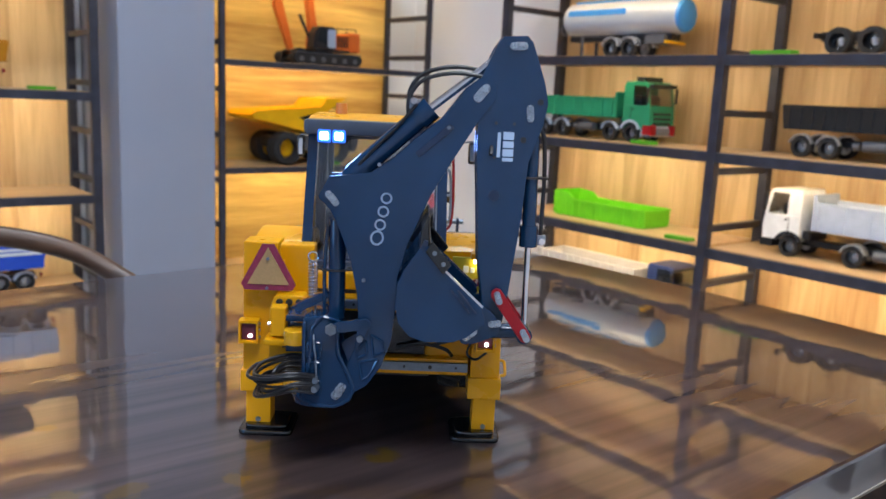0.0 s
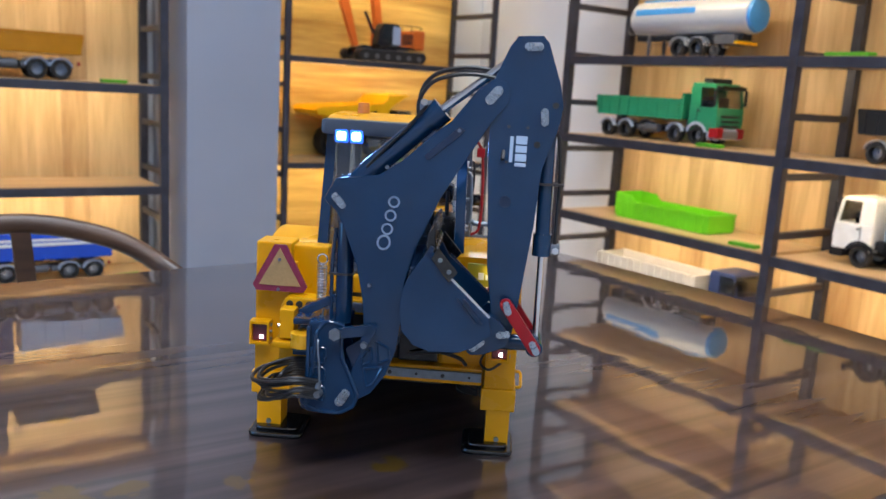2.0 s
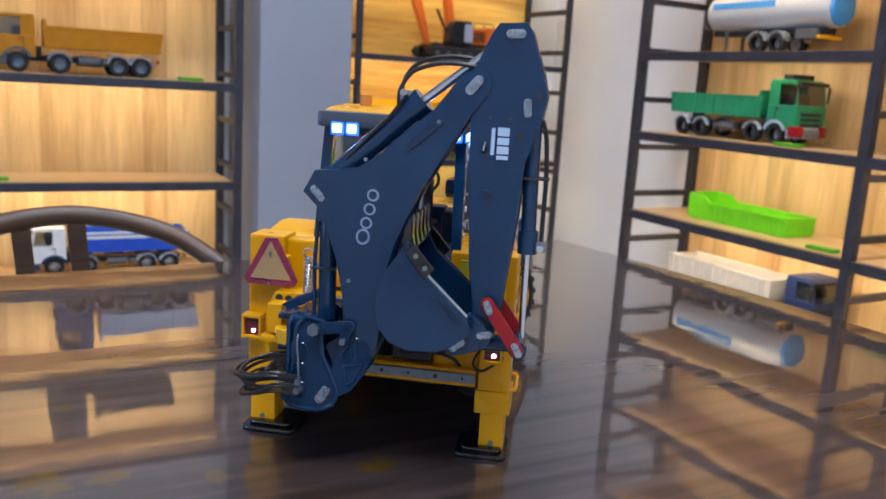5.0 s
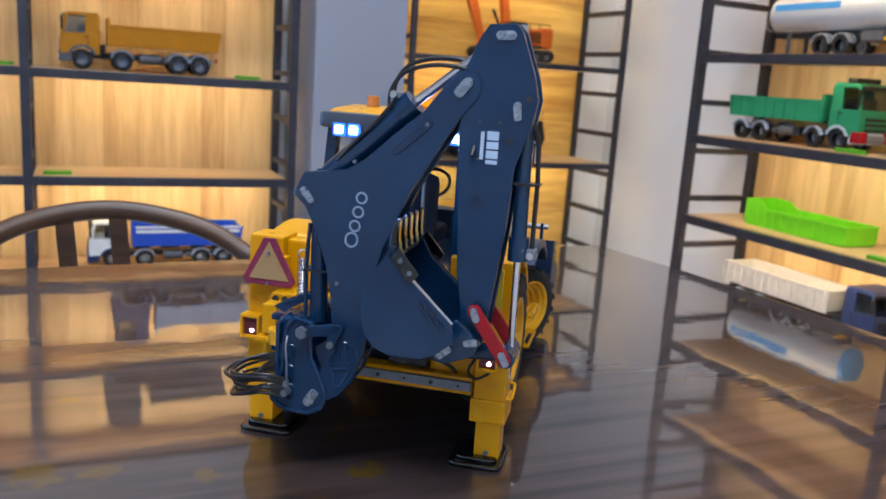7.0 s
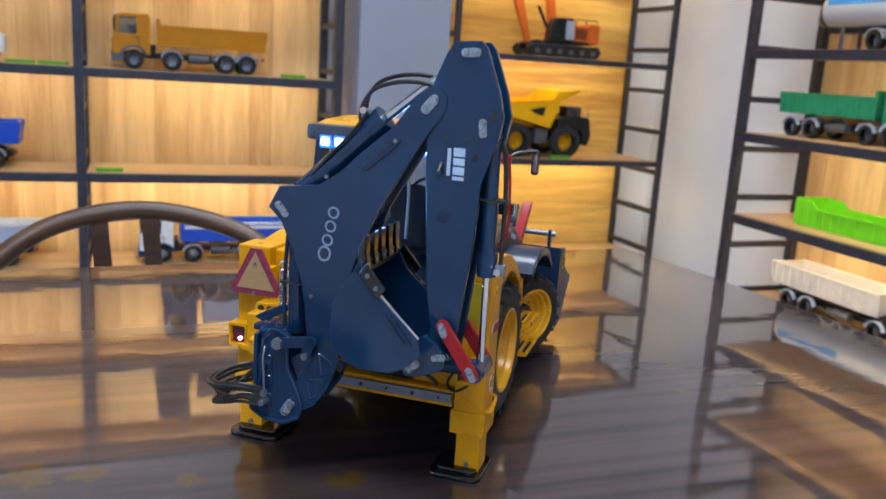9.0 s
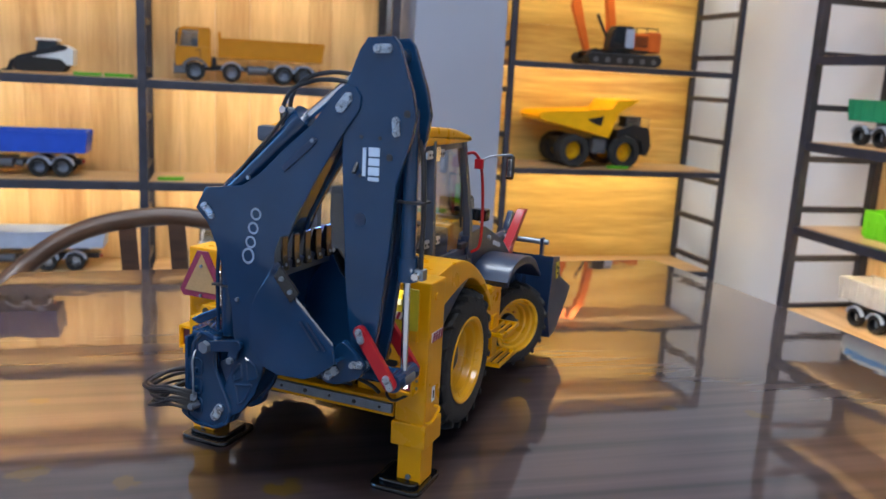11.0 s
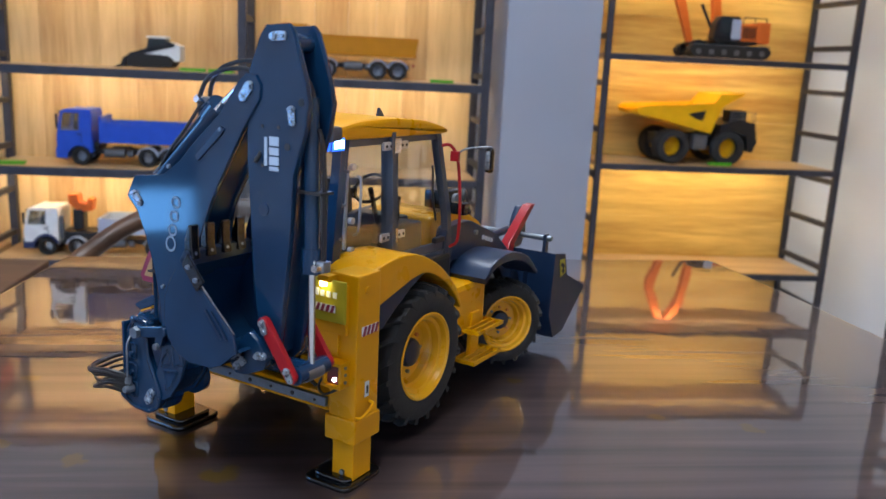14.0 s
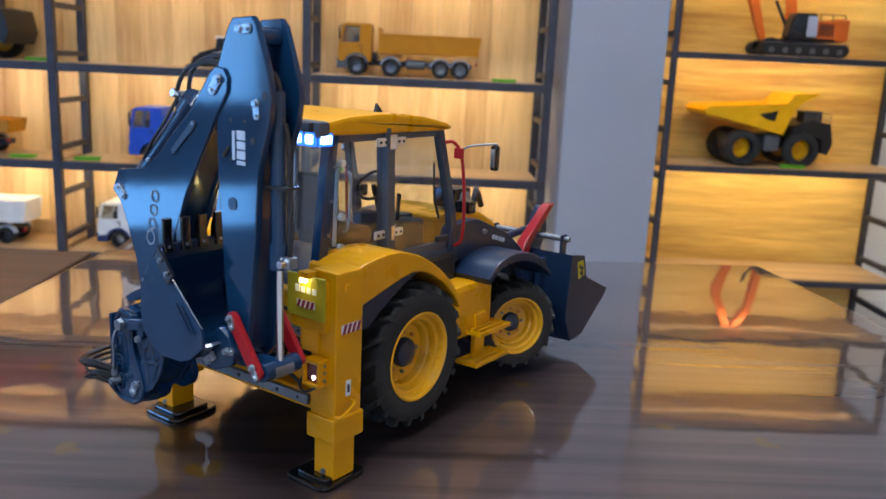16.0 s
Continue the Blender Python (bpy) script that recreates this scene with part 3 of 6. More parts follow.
def stripe_plate(parent, m, w, h, n=4):
    pl = P("stripe_plate", box(B(), -w / 2, w / 2, -0.0004, 0, -h / 2, h / 2), M_WHITE, parent, "white plate with dark red stripes")
    pl.matrix_basis = m
    for k in range(n):
        a = -w / 2 + (k + 0.1) * w / n
        bm = prism(B(), [(a, -h / 2), (a + w / n * 0.5, -h / 2), (a + w / n * 0.5 + h * 0.35, h / 2), (a + h * 0.35, h / 2)][:4], -0.0009, -0.0004, "xz")
        P("stripe", bm, M_MAROON, pl)


stripe_plate(hz, pose(0.0946, 0.0085, 0.1028, 0, 0, 90), 0.0165, 0.0058)
lab = P("warning_label", box(B(), 0.0946, 0.0950, 0.0050, 0.0092, 0.0590, 0.0690), M_WHITE, hz, "small white warning label")
P("label_mark", box(B(), 0.0950, 0.0952, 0.0062, 0.0080, 0.0612, 0.0665), M_DARK, lab)
P("hand_loop", tube(B(), [(0.0952, -0.0040, 0.0480), (0.0985, -0.0030, 0.0485), (0.0990, 0.0040, 0.0515), (0.0985, 0.0090, 0.0545), (0.0950, 0.0100, 0.0550)], 0.0011, 8, 4), M_YEL, hz)
P("bushing", cyl(B(), (0.0945, 0.0052, 0.1285), (0.0956, 0.0052, 0.1285), 0.0026), M_YEL, hz)

# number-plate side: lime plate with brand bars and lamp
pl = P("sign_plate", box(B(), 0.0570, 0.0880, -0.0085, -0.0065, 0.1080, 0.1345, 0.0006), M_LIME, rear, "yellow-green plate lit by a small lamp")
P("plate_bracket", box(B(), 0.058, 0.0875, -0.0065, 0.006, 0.100, 0.132, 0.001), M_YEL, rear)
for k, (w, hgt) in enumerate(((0.0044, 0.0048), (0.0036, 0.0038), (0.0036, 0.0038), (0.0036, 0.0038))):
    x = 0.0645 + k * 0.0048
    P("brand_mark", box(B(), x, x + w * 0.85, -0.0092, -0.0085, 0.1236, 0.1236 + hgt, 0.0003), M_WHITE, pl, "pale brand bar")
stripe_plate(pl, pose(0.0735, -0.0088, 0.1168), 0.0150, 0.0046)
lampb = P("plate_lamp", box(B(), 0.0695, 0.0780, -0.0120, -0.004, 0.1335, 0.1375, 0.0006), M_YEL, rear)
P("bulb", box(B(), 0.0713, 0.0755, -0.0125, -0.0095, 0.1308, 0.1336, 0.0006), M_GLOWY, lampb, "glowing yellow-white lamp")
glowing = bpy.data.lights.new("plate_lamp_light", "SPOT")
glowing.energy, glowing.color, glowing.shadow_soft_size = 0.0035, (1.0, 0.82, 0.35), 0.002
glowing.spot_size, glowing.spot_blend = radians(160), 0.6
new("plate_lamp_light", glowing).matrix_world = loader.matrix_basis @ pose(0.0734, -0.0135, 0.1298) @ look((0, 0, 0), (0, 0.55, -1))
P("panel", box(B(), 0.0660, 0.0815, -0.0062, -0.0035, 0.0860, 0.1070, 0.0012), M_YEL, rear)

# tail lamps
for x in (-0.0830, 0.0825):
    bm = B()
    box(bm, x - 0.0068, x + 0.0068, -0.0135, -0.0040, 0.0678, 0.0696)
    box(bm, x - 0.0068, x + 0.0068, -0.0135, -0.0040, 0.0824, 0.0842)
    box(bm, x - 0.0068, x - 0.0054, -0.0135, -0.0040, 0.0696, 0.0824)
    box(bm, x + 0.0054, x + 0.0068, -0.0135, -0.0040, 0.0696, 0.0824)
    tl = P("tail_lamp", bm, M_YEL, rear, "yellow framed tail lamp")
    P("lens", box(B(), x - 0.0052, x + 0.0052, -0.0112, -0.0060, 0.0698, 0.0822, 0.0008), M_LENS, tl)
    for z in (0.0715, 0.0765, 0.0810):
        P("bracket_screw", cyl(B(), (x + 0.0068, -0.0085, z), (x + 0.0076, -0.0085, z), 0.0011, None, 8), M_ZINC, tl)
    P("bulb", cyl(B(), (x + 0.0010, -0.0112, 0.0730), (x + 0.0010, -0.0120, 0.0730), 0.0013), M_GLOWW, tl, "glowing white lamp")

# triangle sign on the left
tri = [(-0.0880, 0.1108), (-0.0855, 0.1068), (-0.0530, 0.1068), (-0.0505, 0.1108), (-0.0655, 0.1390), (-0.0735, 0.1390)]
sgn = P("triangle_sign", prism(B(), tri, -0.0140, -0.0125, "xz"), M_MAROON, rear, "slow-vehicle triangle with maroon border")
P("triangle_face", prism(B(), [(-0.0835, 0.1110), (-0.0550, 0.1110), (-0.0695, 0.1368)], -0.0146, -0.0140, "xz"), M_SAND, sgn, "dull amber reflective face")
P("sign_bracket", box(B(), -0.0800, -0.0600, -0.0125, 0.0, 0.112, 0.126, 0.001), M_YEL, rear)
bolt(sgn, (-0.0695, -0.0146, 0.1290), 0.0012)
bolt(sgn, (-0.0700, -0.0146, 0.1085), 0.0012)

# sliding carriage that carries the arm
bm = prism(B(), rounded([(-0.0690, 0.0560), (-0.0690, 0.0960), (-0.0655, 0.1050), (-0.0460, 0.1050), (-0.0420, 0.0980), (-0.0400, 0.0560)], 0.002), -0.022, -0.005, "xz", 0.001)
box(bm, -0.0700, -0.0360, -0.036, -0.018, 0.0740, 0.0785, 0.001)
box(bm, -0.0620, -0.0400, -0.044, -0.018, 0.0480, 0.0560, 0.001)
box(bm, -0.0660, -0.0560, -0.034, -0.018, 0.0800, 0.1000, 0.001)
car = P("slide_carriage", bm, M_YEL, loader, "yellow sliding carriage of the digging arm")
for x, z in ((-0.0620, 0.1010), (-0.0555, 0.1010), (-0.0490, 0.1010), (-0.0555, 0.0960), (-0.0565, 0.0870)):
    P("port", cyl(B(), (x, -0.0220, z), (x, -0.0232, z), 0.0023, None, 12), M_DARK, car)
P("king_bush", cyl(B(), (-0.047, -0.046, 0.0800), (-0.047, -0.046, 0.0890), 0.0080), M_YEL2, car)
P("king_bush", cyl(B(), (-0.047, -0.046, 0.0480), (-0.047, -0.046, 0.0560), 0.0080), M_YEL2, car)

# swing post: blue casting with ribs
bm = B()
post = [(-0.0450, 0.0500), (-0.0340, 0.0445), (-0.0200, 0.0440), (-0.0110, 0.0490), (-0.0090, 0.0570), (-0.0135, 0.0680), (-0.0195, 0.0800), (-0.0200, 0.0930), (-0.0180, 0.1010), (-0.0300, 0.1040), (-0.0360, 0.0960), (-0.0375, 0.0700), (-0.0425, 0.0560)]
box(bm, -0.0420, -0.0260, -0.0740, -0.0420, 0.0460, 0.1010, 0.0015)
sw = P("swing_post", bm, M_BLU, loader, "cast blue-grey swing post with ribs")
P("cheek_plate", prism(B(), rounded(post, 0.003), -0.0790, -0.0735, "xz", 0.001), M_BLU, sw)
P("cheek_plate", prism(B(), rounded(post, 0.003), -0.0430, -0.0375, "xz", 0.001), M_BLU, sw)
for z in (0.0945, 0.0740, 0.0460):
    P("hinge_lug", box(B(), -0.0560, -0.0380, -0.0560, -0.0380, z - 0.002, z + 0.002, 0.001), M_BLU, sw)
rim_pts = rounded(post, 0.003)
P("cast_rim", tube(B(), [(x * 0.985 - 0.0003, -0.0790, z * 0.985 + 0.001) for x, z in rim_pts[::2]] + [(rim_pts[0][0] * 0.985 - 0.0003, -0.0790, rim_pts[0][1] * 0.985 + 0.001)], 0.0014, 8, 2), M_BLU, sw)
for z0, z1 in ((0.0515, 0.0610), (0.0640, 0.0730), (0.0760, 0.0860)):
    loop = [(-0.0385, z0), (-0.0385, z1), (-0.0300, z1), (-0.0300, z0)]
    P("pocket_rim", tube(B(), [(x, -0.0792, z) for x, z in rounded(loop, 0.002, 2)] + [(-0.0385, -0.0792, z0 + 0.001)], 0.0009, 6, 2), M_BLU, sw)
    P("boss", cyl(B(), (-0.0343, -0.0790, z0 + 0.003), (-0.0343, -0.0812, z0 + 0.003), 0.0019, 0.0016, 12), M_BLU, sw)
P("base_flange", cyl(B(), (-0.0340, -0.0600, 0.0420), (-0.0340, -0.0600, 0.0470), 0.0150, 0.0165, 24), M_BLU, sw)
P("upright_ridge", box(B(), -0.0420, -0.0395, -0.0800, -0.0740, 0.0480, 0.0990, 0.0008), M_BLU, sw)
P("gusset", prism(B(), rounded([(-0.0180, 0.0860), (-0.0060, 0.0940), (0.0060, 0.0860), (0.0010, 0.0680), (-0.0060, 0.0640), (-0.0130, 0.0740)], 0.002), -0.0775, -0.0765, "xz", 0.0004), M_BLU2, sw)
pin(sw, (-0.0165, 0.0575), (-0.0200, 0.0520), 0.0048, -0.0790)
stl = P("lock_lever", stadium(B(), (-0.0235, 0.0965), (-0.0020, 0.1005), 0.0034, -0.0835, -0.0800), M_BLU, sw)
P("lock_lever_end", stadium(B(), (-0.0025, 0.1010), (-0.0050, 0.0930), 0.0030, -0.0835, -0.0800), M_BLU, stl)
P("lever_bolt", cyl(B(), (-0.0235, -0.0835, 0.0965), (-0.0235, -0.0862, 0.0965), 0.0040, 0.0036, 6), M_ZINC, stl)
P("lever_bolt", cyl(B(), (-0.0055, -0.0835, 0.0912), (-0.0055, -0.0856, 0.0912), 0.0022, 0.0020, 8), M_ZINC, stl)
P("bracket_arm", prism(B(), rounded([(-0.052, 0.1035), (-0.044, 0.1085), (-0.030, 0.1150), (-0.026, 0.1120), (-0.036, 0.1060), (-0.046, 0.1010)], 0.001), -0.062, -0.056, "xz", 0.0006), M_BLU, sw)
bm = B()
tube(bm, [(-0.0365, -0.0560, 0.1040), (-0.0345, -0.0800, 0.0900), (-0.0325, -0.0840, 0.0750), (-0.0330, -0.0830, 0.0600), (-0.0430, -0.0700, 0.0480), (-0.0520, -0.0600, 0.0520)], 0.0006)
P("steel_pipe", bm, M_ZINC, sw, "thin bright steel pipe")
P("pipe_union", cyl(B(), (-0.0332, -0.0830, 0.0610), (-0.0332, -0.0830, 0.0650), 0.0022, None, 8), M_ZINC, sw)
# coil spring on its rod
bm = B()
pts = [(-0.0400 + 0.0030 * math.cos(k * 0.9), -0.046 + 0.0030 * math.sin(k * 0.9), 0.1060 + k * 0.00028) for k in range(90)]
tube(bm, pts, 0.0006, 5, 2)
P("coil_spring", bm, M_CHROME, sw, "small bright coil spring")
bm = B()
tube(bm, [(-0.0400 + 0.0032 * math.cos(k), -0.046, 0.1345 + 0.0032 * math.sin(k)) for k in [j * 0.5 for j in range(14)]], 0.0006, 5, 2)
cyl(bm, (-0.040, -0.046, 0.104), (-0.040, -0.046, 0.1315), 0.0008)
P("spring_eye", bm, M_CHROME, sw)
# swing cylinders
for z in (0.0835, 0.0700):
    bm = cyl(B(), (-0.040, -0.028, z), (-0.062, -0.030, z), 0.0036, None, 14)
    P("swing_cylinder", bm, M_BLU, sw)
    P("rod", cyl(B(), (-0.062, -0.030, z), (-0.072, -0.031, z), 0.0016, None, 10), M_CHROME, sw)

# hose bundle at the foot of the swing post
random.seed(11)
for k in range(8):
    z = 0.0560 + 0.0016 * k
    a, dip = random.uniform(-0.9, 0.35), random.uniform(-0.008, 0.004)
    pts = [(-0.031, -0.073, z), (-0.044, -0.079 - 0.003 * a, z + 0.003 + dip * 0.4), (-0.059 - 0.006 * a, -0.077 - 0.003 * a, z + dip), (-0.071 - 0.010 * a, -0.068 + 0.002 * k / 8, z - 0.002 + dip * 1.4), (-0.069 - 0.009 * a, -0.050, z + dip), (-0.055, -0.040, z + 0.002), (-0.040, -0.042, z + 0.003)]
    P("hose", tube(B(), pts, random.choice((0.0009, 0.0011, 0.0013)), 8, 6), M_HOSE, car, "looped black hydraulic hose")
P("hose_clamp", cyl(B(), (-0.0310, -0.0705, 0.0590), (-0.0310, -0.0765, 0.0590), 0.0030, 0.0020, 8), M_ZINC, car)

# ---- digging arm, in the plane across the rear ----
Y0, Y1 = -0.0685, -0.0460
boom_poly = [(-0.0343, 0.1798), (-0.0274, 0.1927), (-0.0184, 0.1937), (-0.0018, 0.1962), (0.0111, 0.2047), (0.0236, 0.2170), (0.0423, 0.2329), (0.0575, 0.2520), (0.0625, 0.2558), (0.0690, 0.2548), (0.0722, 0.2500), (0.0715, 0.2428), (0.0606, 0.2276), (0.0474, 0.2055), (0.0355, 0.1847), (0.0282, 0.1673), (0.0222, 0.1532), (0.0166, 0.1320), (0.0160, 0.1109), (0.0137, 0.0892), (0.0076, 0.0723), (-0.0010, 0.0600), (-0.0100, 0.0545), (-0.0160, 0.0580), (-0.0150, 0.0700), (-0.0090, 0.0850), (-0.0070, 0.1020), (-0.0085, 0.1196), (-0.0128, 0.1403), (-0.0204, 0.1604), (-0.0259, 0.1720)]
bm = prism(B(), boom_poly, Y0, Y0 + 0.0035, "xz", 0.0007)
prism(bm, boom_poly, Y1 - 0.0035, Y1, "xz", 0.0007)
core = [(0.0 + (x - 0.012) * 0.90 + 0.012, (z - 0.155) * 0.965 + 0.155) for x, z in boom_poly]
prism(bm, core, Y0 + 0.0034, Y1 - 0.0034, "xz")
boom = P("boom", bm, M_BLU, loader, "blue-grey enamelled steel boom with pale brand bars")
# raised rib and recesses of the boom
P("weld_rib", prism(B(), rounded([(0.0245, 0.2090), (0.0440, 0.2270), (0.0475, 0.2255), (0.0440, 0.2215), (0.0270, 0.2065)], 0.001), Y0 - 0.0010, Y0, "xz", 0.0004), M_BLU2, boom)
for poly in ([(0.0010, 0.0940), (0.0085, 0.0900), (0.0100, 0.0830), (0.0030, 0.0800)], [(-0.0060, 0.0760), (0.0015, 0.0770), (0.0060, 0.0780), (0.0000, 0.0660), (-0.0040, 0.0640)], [(-0.0075, 0.0830), (-0.0020, 0.0900), (-0.0010, 0.0810), (-0.0070, 0.0780)]):
    edge = rounded(poly, 0.0012, 2)
    P("recess_rim", tube(B(), [(x, Y0, z) for x, z in edge] + [(edge[0][0], Y0, edge[0][1])], 0.0010, 6, 2), M_BLU, boom)
pin(boom, (-0.0272, 0.1818), (-0.0228, 0.1768), 0.0036)
pin(boom, (0.0650, 0.2490), (0.0605, 0.2435), 0.0046)
for x, z in ((0.0030, 0.2010), (-0.0045, 0.1290), (0.0440, 0.2250)):
    bolt(boom, (x, Y0, z), 0.0013)
# brand bars that climb the boom
d = Vector((0.20, 0, 0.98)).normalized()
for k, rr in enumerate((0.0042, 0.0036, 0.0036, 0.0036)):
    c = Vector((0.0030, Y0 - 0.0004, 0.1560)) + d * (0.0084 * k)
    bm = B()
    ring = [[bm.verts.new((q * math.cos(a) * (1.15 if k == 0 else 1.0), 0, q * math.sin(a))) for a in [2 * math.pi * i / 24 for i in range(24)]] for q in (rr, rr - 0.0012)]
    for i in range(24):
        bm.faces.new((ring[0][i], ring[0][(i + 1) % 24], ring[1][(i + 1) % 24], ring[1][i]))
    bmesh.ops.solidify(bm, geom=bm.faces[:], thickness=0.0004)
    ob = P("brand_mark", bm, M_DECAL, boom, "pale blue brand ring", False)
    ob.matrix_basis = Matrix.Translation(c) @ pose(0, 0, 0, 0, -78, 0)

# stick
stick_poly = [(0.0700, 0.2740), (0.0743, 0.2801), (0.0886, 0.2810), (0.0921, 0.2772), (0.1005, 0.2543), (0.1033, 0.2417), (0.1012, 0.2287), (0.0935, 0.2054), (0.0914, 0.1719), (0.0875, 0.1373), (0.0851, 0.1161), (0.0830, 0.1030), (0.0780, 0.0970), (0.0720, 0.0990), (0.0700, 0.1080), (0.0690, 0.1220), (0.0655, 0.1450), (0.0642, 0.1700), (0.0625, 0.1950), (0.0615, 0.2098), (0.0612, 0.2326), (0.0605, 0.2480), (0.0625, 0.2560)]
SY0, SY1 = -0.0670, -0.0440
bm = prism(B(), stick_poly, SY0, SY0 + 0.0040, "xz", 0.0007)
prism(bm, [(x, z) for x, z in stick_poly], SY1 - 0.0040, SY1, "xz", 0.0007)
core = [(0.0640, 0.2300), (0.0700, 0.2720), (0.0740, 0.2760), (0.0780, 0.2600), (0.0840, 0.2350), (0.0880, 0.2080), (0.0860, 0.1720), (0.0820, 0.1373), (0.0790, 0.1161), (0.0780, 0.1030), (0.0730, 0.1030), (0.0710, 0.1220), (0.0670, 0.1700), (0.0640, 0.2098)]
prism(bm, core, SY0 + 0.0038, SY1 - 0.0038, "xz")
cyl(bm, (0.0860, SY0 + 0.003, 0.2715), (0.0860, SY1 - 0.003, 0.2715), 0.0050)
stick = P("stick", bm, M_BLU, loader, "blue-grey enamelled dipper stick with pale model lettering bars")
pin(stick, (0.0805, 0.2745), (0.0865, 0.2748), 0.0040, SY0)
pin(stick, (0.0925, 0.2385), (0.0930, 0.2325), 0.0036, SY0)
pin(stick, (0.0735, 0.1035), (0.0800, 0.1045), 0.0036, SY0)
for x, z in ((0.0985, 0.2425), (0.0895, 0.2195)):
    P("hole", cyl(B(), (x, SY0 - 0.0003, z), (x, SY0 + 0.0005, z), 0.0019, None, 14), M_DARK, stick)
for x in (0.0725, 0.0835):
    for z in (0.2290, 0.2085):
        P("hole", cyl(B(), (x, SY0 - 0.0003, z), (x, SY0 + 0.0005, z), 0.0010, None, 10), M_DARK, stick)
z = 0.2240
for wide, tall in ((0.0066, 0.0048), (0.0066, 0.0040), (0.0066, 0.0044), (0.0066, 0.0022)):
    P("model_mark", box(B(), 0.0838 - wide, 0.0838, SY0 - 0.0004, SY0, z - tall, z, 0.0003), M_DECAL, stick, "pale printed bar")
    z -= tall + 0.0008
P("model_mark_small", box(B(), 0.0738, 0.0758, SY0 - 0.0004, SY0, 0.2085, 0.2235), M_DECAL, stick)
P("badge", cyl(B(), (0.0735, SY0 - 0.0005, 0.1850), (0.0735, SY0, 0.1850), 0.0036, None, 8), M_BLU2, stick)

# stick cylinder along the stick's back
cy = P("bucket_cylinder", cyl(B(), (0.0962, -0.0565, 0.2450), (0.0978, -0.0565, 0.1640), 0.0044), M_BLU, loader, "blue-grey hydraulic cylinder")
P("gland", cyl(B(), (0.0978, -0.0565, 0.1660), (0.0980, -0.0565, 0.1525), 0.0058), M_BLU, cy)
P("rod", cyl(B(), (0.0980, -0.0565, 0.1530), (0.0985, -0.0565, 0.0960), 0.0020), M_CHROME, cy, "polished steel piston rod")
P("rod_eye", cyl(B(), (0.0985, -0.0630, 0.0965), (0.0985, -0.0500, 0.0965), 0.0046), M_ZINC, cy)
P("fitting", box(B(), 0.1030, 0.1085, -0.0595, -0.0535, 0.1540, 0.1600, 0.0006), M_ZINC, cy)
P("fitting", cyl(B(), (0.1055, -0.059, 0.1570), (0.1055, -0.064, 0.1570), 0.0022, None, 6), M_CHROME, cy)
P("clamp", box(B(), 0.0925, 0.1075, -0.0620, -0.0510, 0.1955, 0.1968), M_DARK, cy)
P("hose", tube(B(), [(0.1010, -0.0560, 0.2290), (0.1040, -0.0560, 0.2180), (0.1055, -0.0560, 0.1950), (0.1055, -0.0560, 0.1750), (0.1055, -0.0560, 0.1600)], 0.0014), M_HOSE, cy)
# stick cylinder on the boom's back
cy = P("stick_cylinder", cyl(B(), (-0.0160, -0.0570, 0.1910), (0.0310, -0.0570, 0.2345), 0.0066), M_BLU, loader, "blue-grey hydraulic cylinder on the boom")
P("gland", cyl(B(), (0.0255, -0.0570, 0.2295), (0.0330, -0.0570, 0.2364), 0.0080), M_BLU, cy)
P("rod", cyl(B(), (0.0320, -0.0570, 0.2354), (0.0700, -0.0570, 0.2660), 0.0026), M_CHROME, cy, "polished steel piston rod")
P("fitting", box(B(), 0.0195, 0.0265, -0.0610, -0.0550, 0.2350, 0.2410, 0.0006), M_ZINC, cy)
P("fitting", cyl(B(), (0.0225, -0.061, 0.2390), (0.0225, -0.066, 0.2400), 0.0022, None, 6), M_CHROME, cy)
for k, (dz, dy) in enumerate(((0.0, -0.060), (0.0040, -0.052))):
    P("hose", tube(B(), [(0.0200, dy, 0.2260), (0.0190, dy, 0.2400 + dz), (0.0255, dy, 0.2510 + dz), (0.0370, dy, 0.2560 + dz), (0.0500, dy, 0.2575 + dz), (0.0640, dy, 0.2560 + dz)], 0.0013), M_HOSE, cy)
P("hose", tube(B(), [(-0.0100, -0.0630, 0.2000), (0.0020, -0.0640, 0.2130), (0.0120, -0.0640, 0.2230), (0.0240, -0.0630, 0.2380)], 0.0010), M_HOSE, cy)
P("hose", tube(B(), [(0.0700, -0.0700, 0.2100), (0.0730, -0.0560, 0.2300), (0.0900, -0.0560, 0.2520), (0.0965, -0.0560, 0.2480), (0.1000, -0.0560, 0.2300)], 0.0012), M_HOSE, cy)
# boom cylinder standing beside the boom
cy = P("boom_cylinder", cyl(B(), (-0.0225, -0.0510, 0.1000), (-0.0230, -0.0510, 0.1640), 0.0055), M_BLU, loader, "blue-grey upright boom cylinder")
P("rod", cyl(B(), (-0.0230, -0.0510, 0.1640), (-0.0250, -0.0520, 0.1800), 0.0026), M_CHROME, cy)
P("pipe", tube(B(), [(-0.0300, -0.0530, 0.1000), (-0.0305, -0.0530, 0.1350), (-0.0290, -0.0530, 0.1600)], 0.0013), M_BLU, cy)
P("clamp", box(B(), -0.0320, -0.0165, -0.0570, -0.0450, 0.1310, 0.1322), M_DARK, cy)

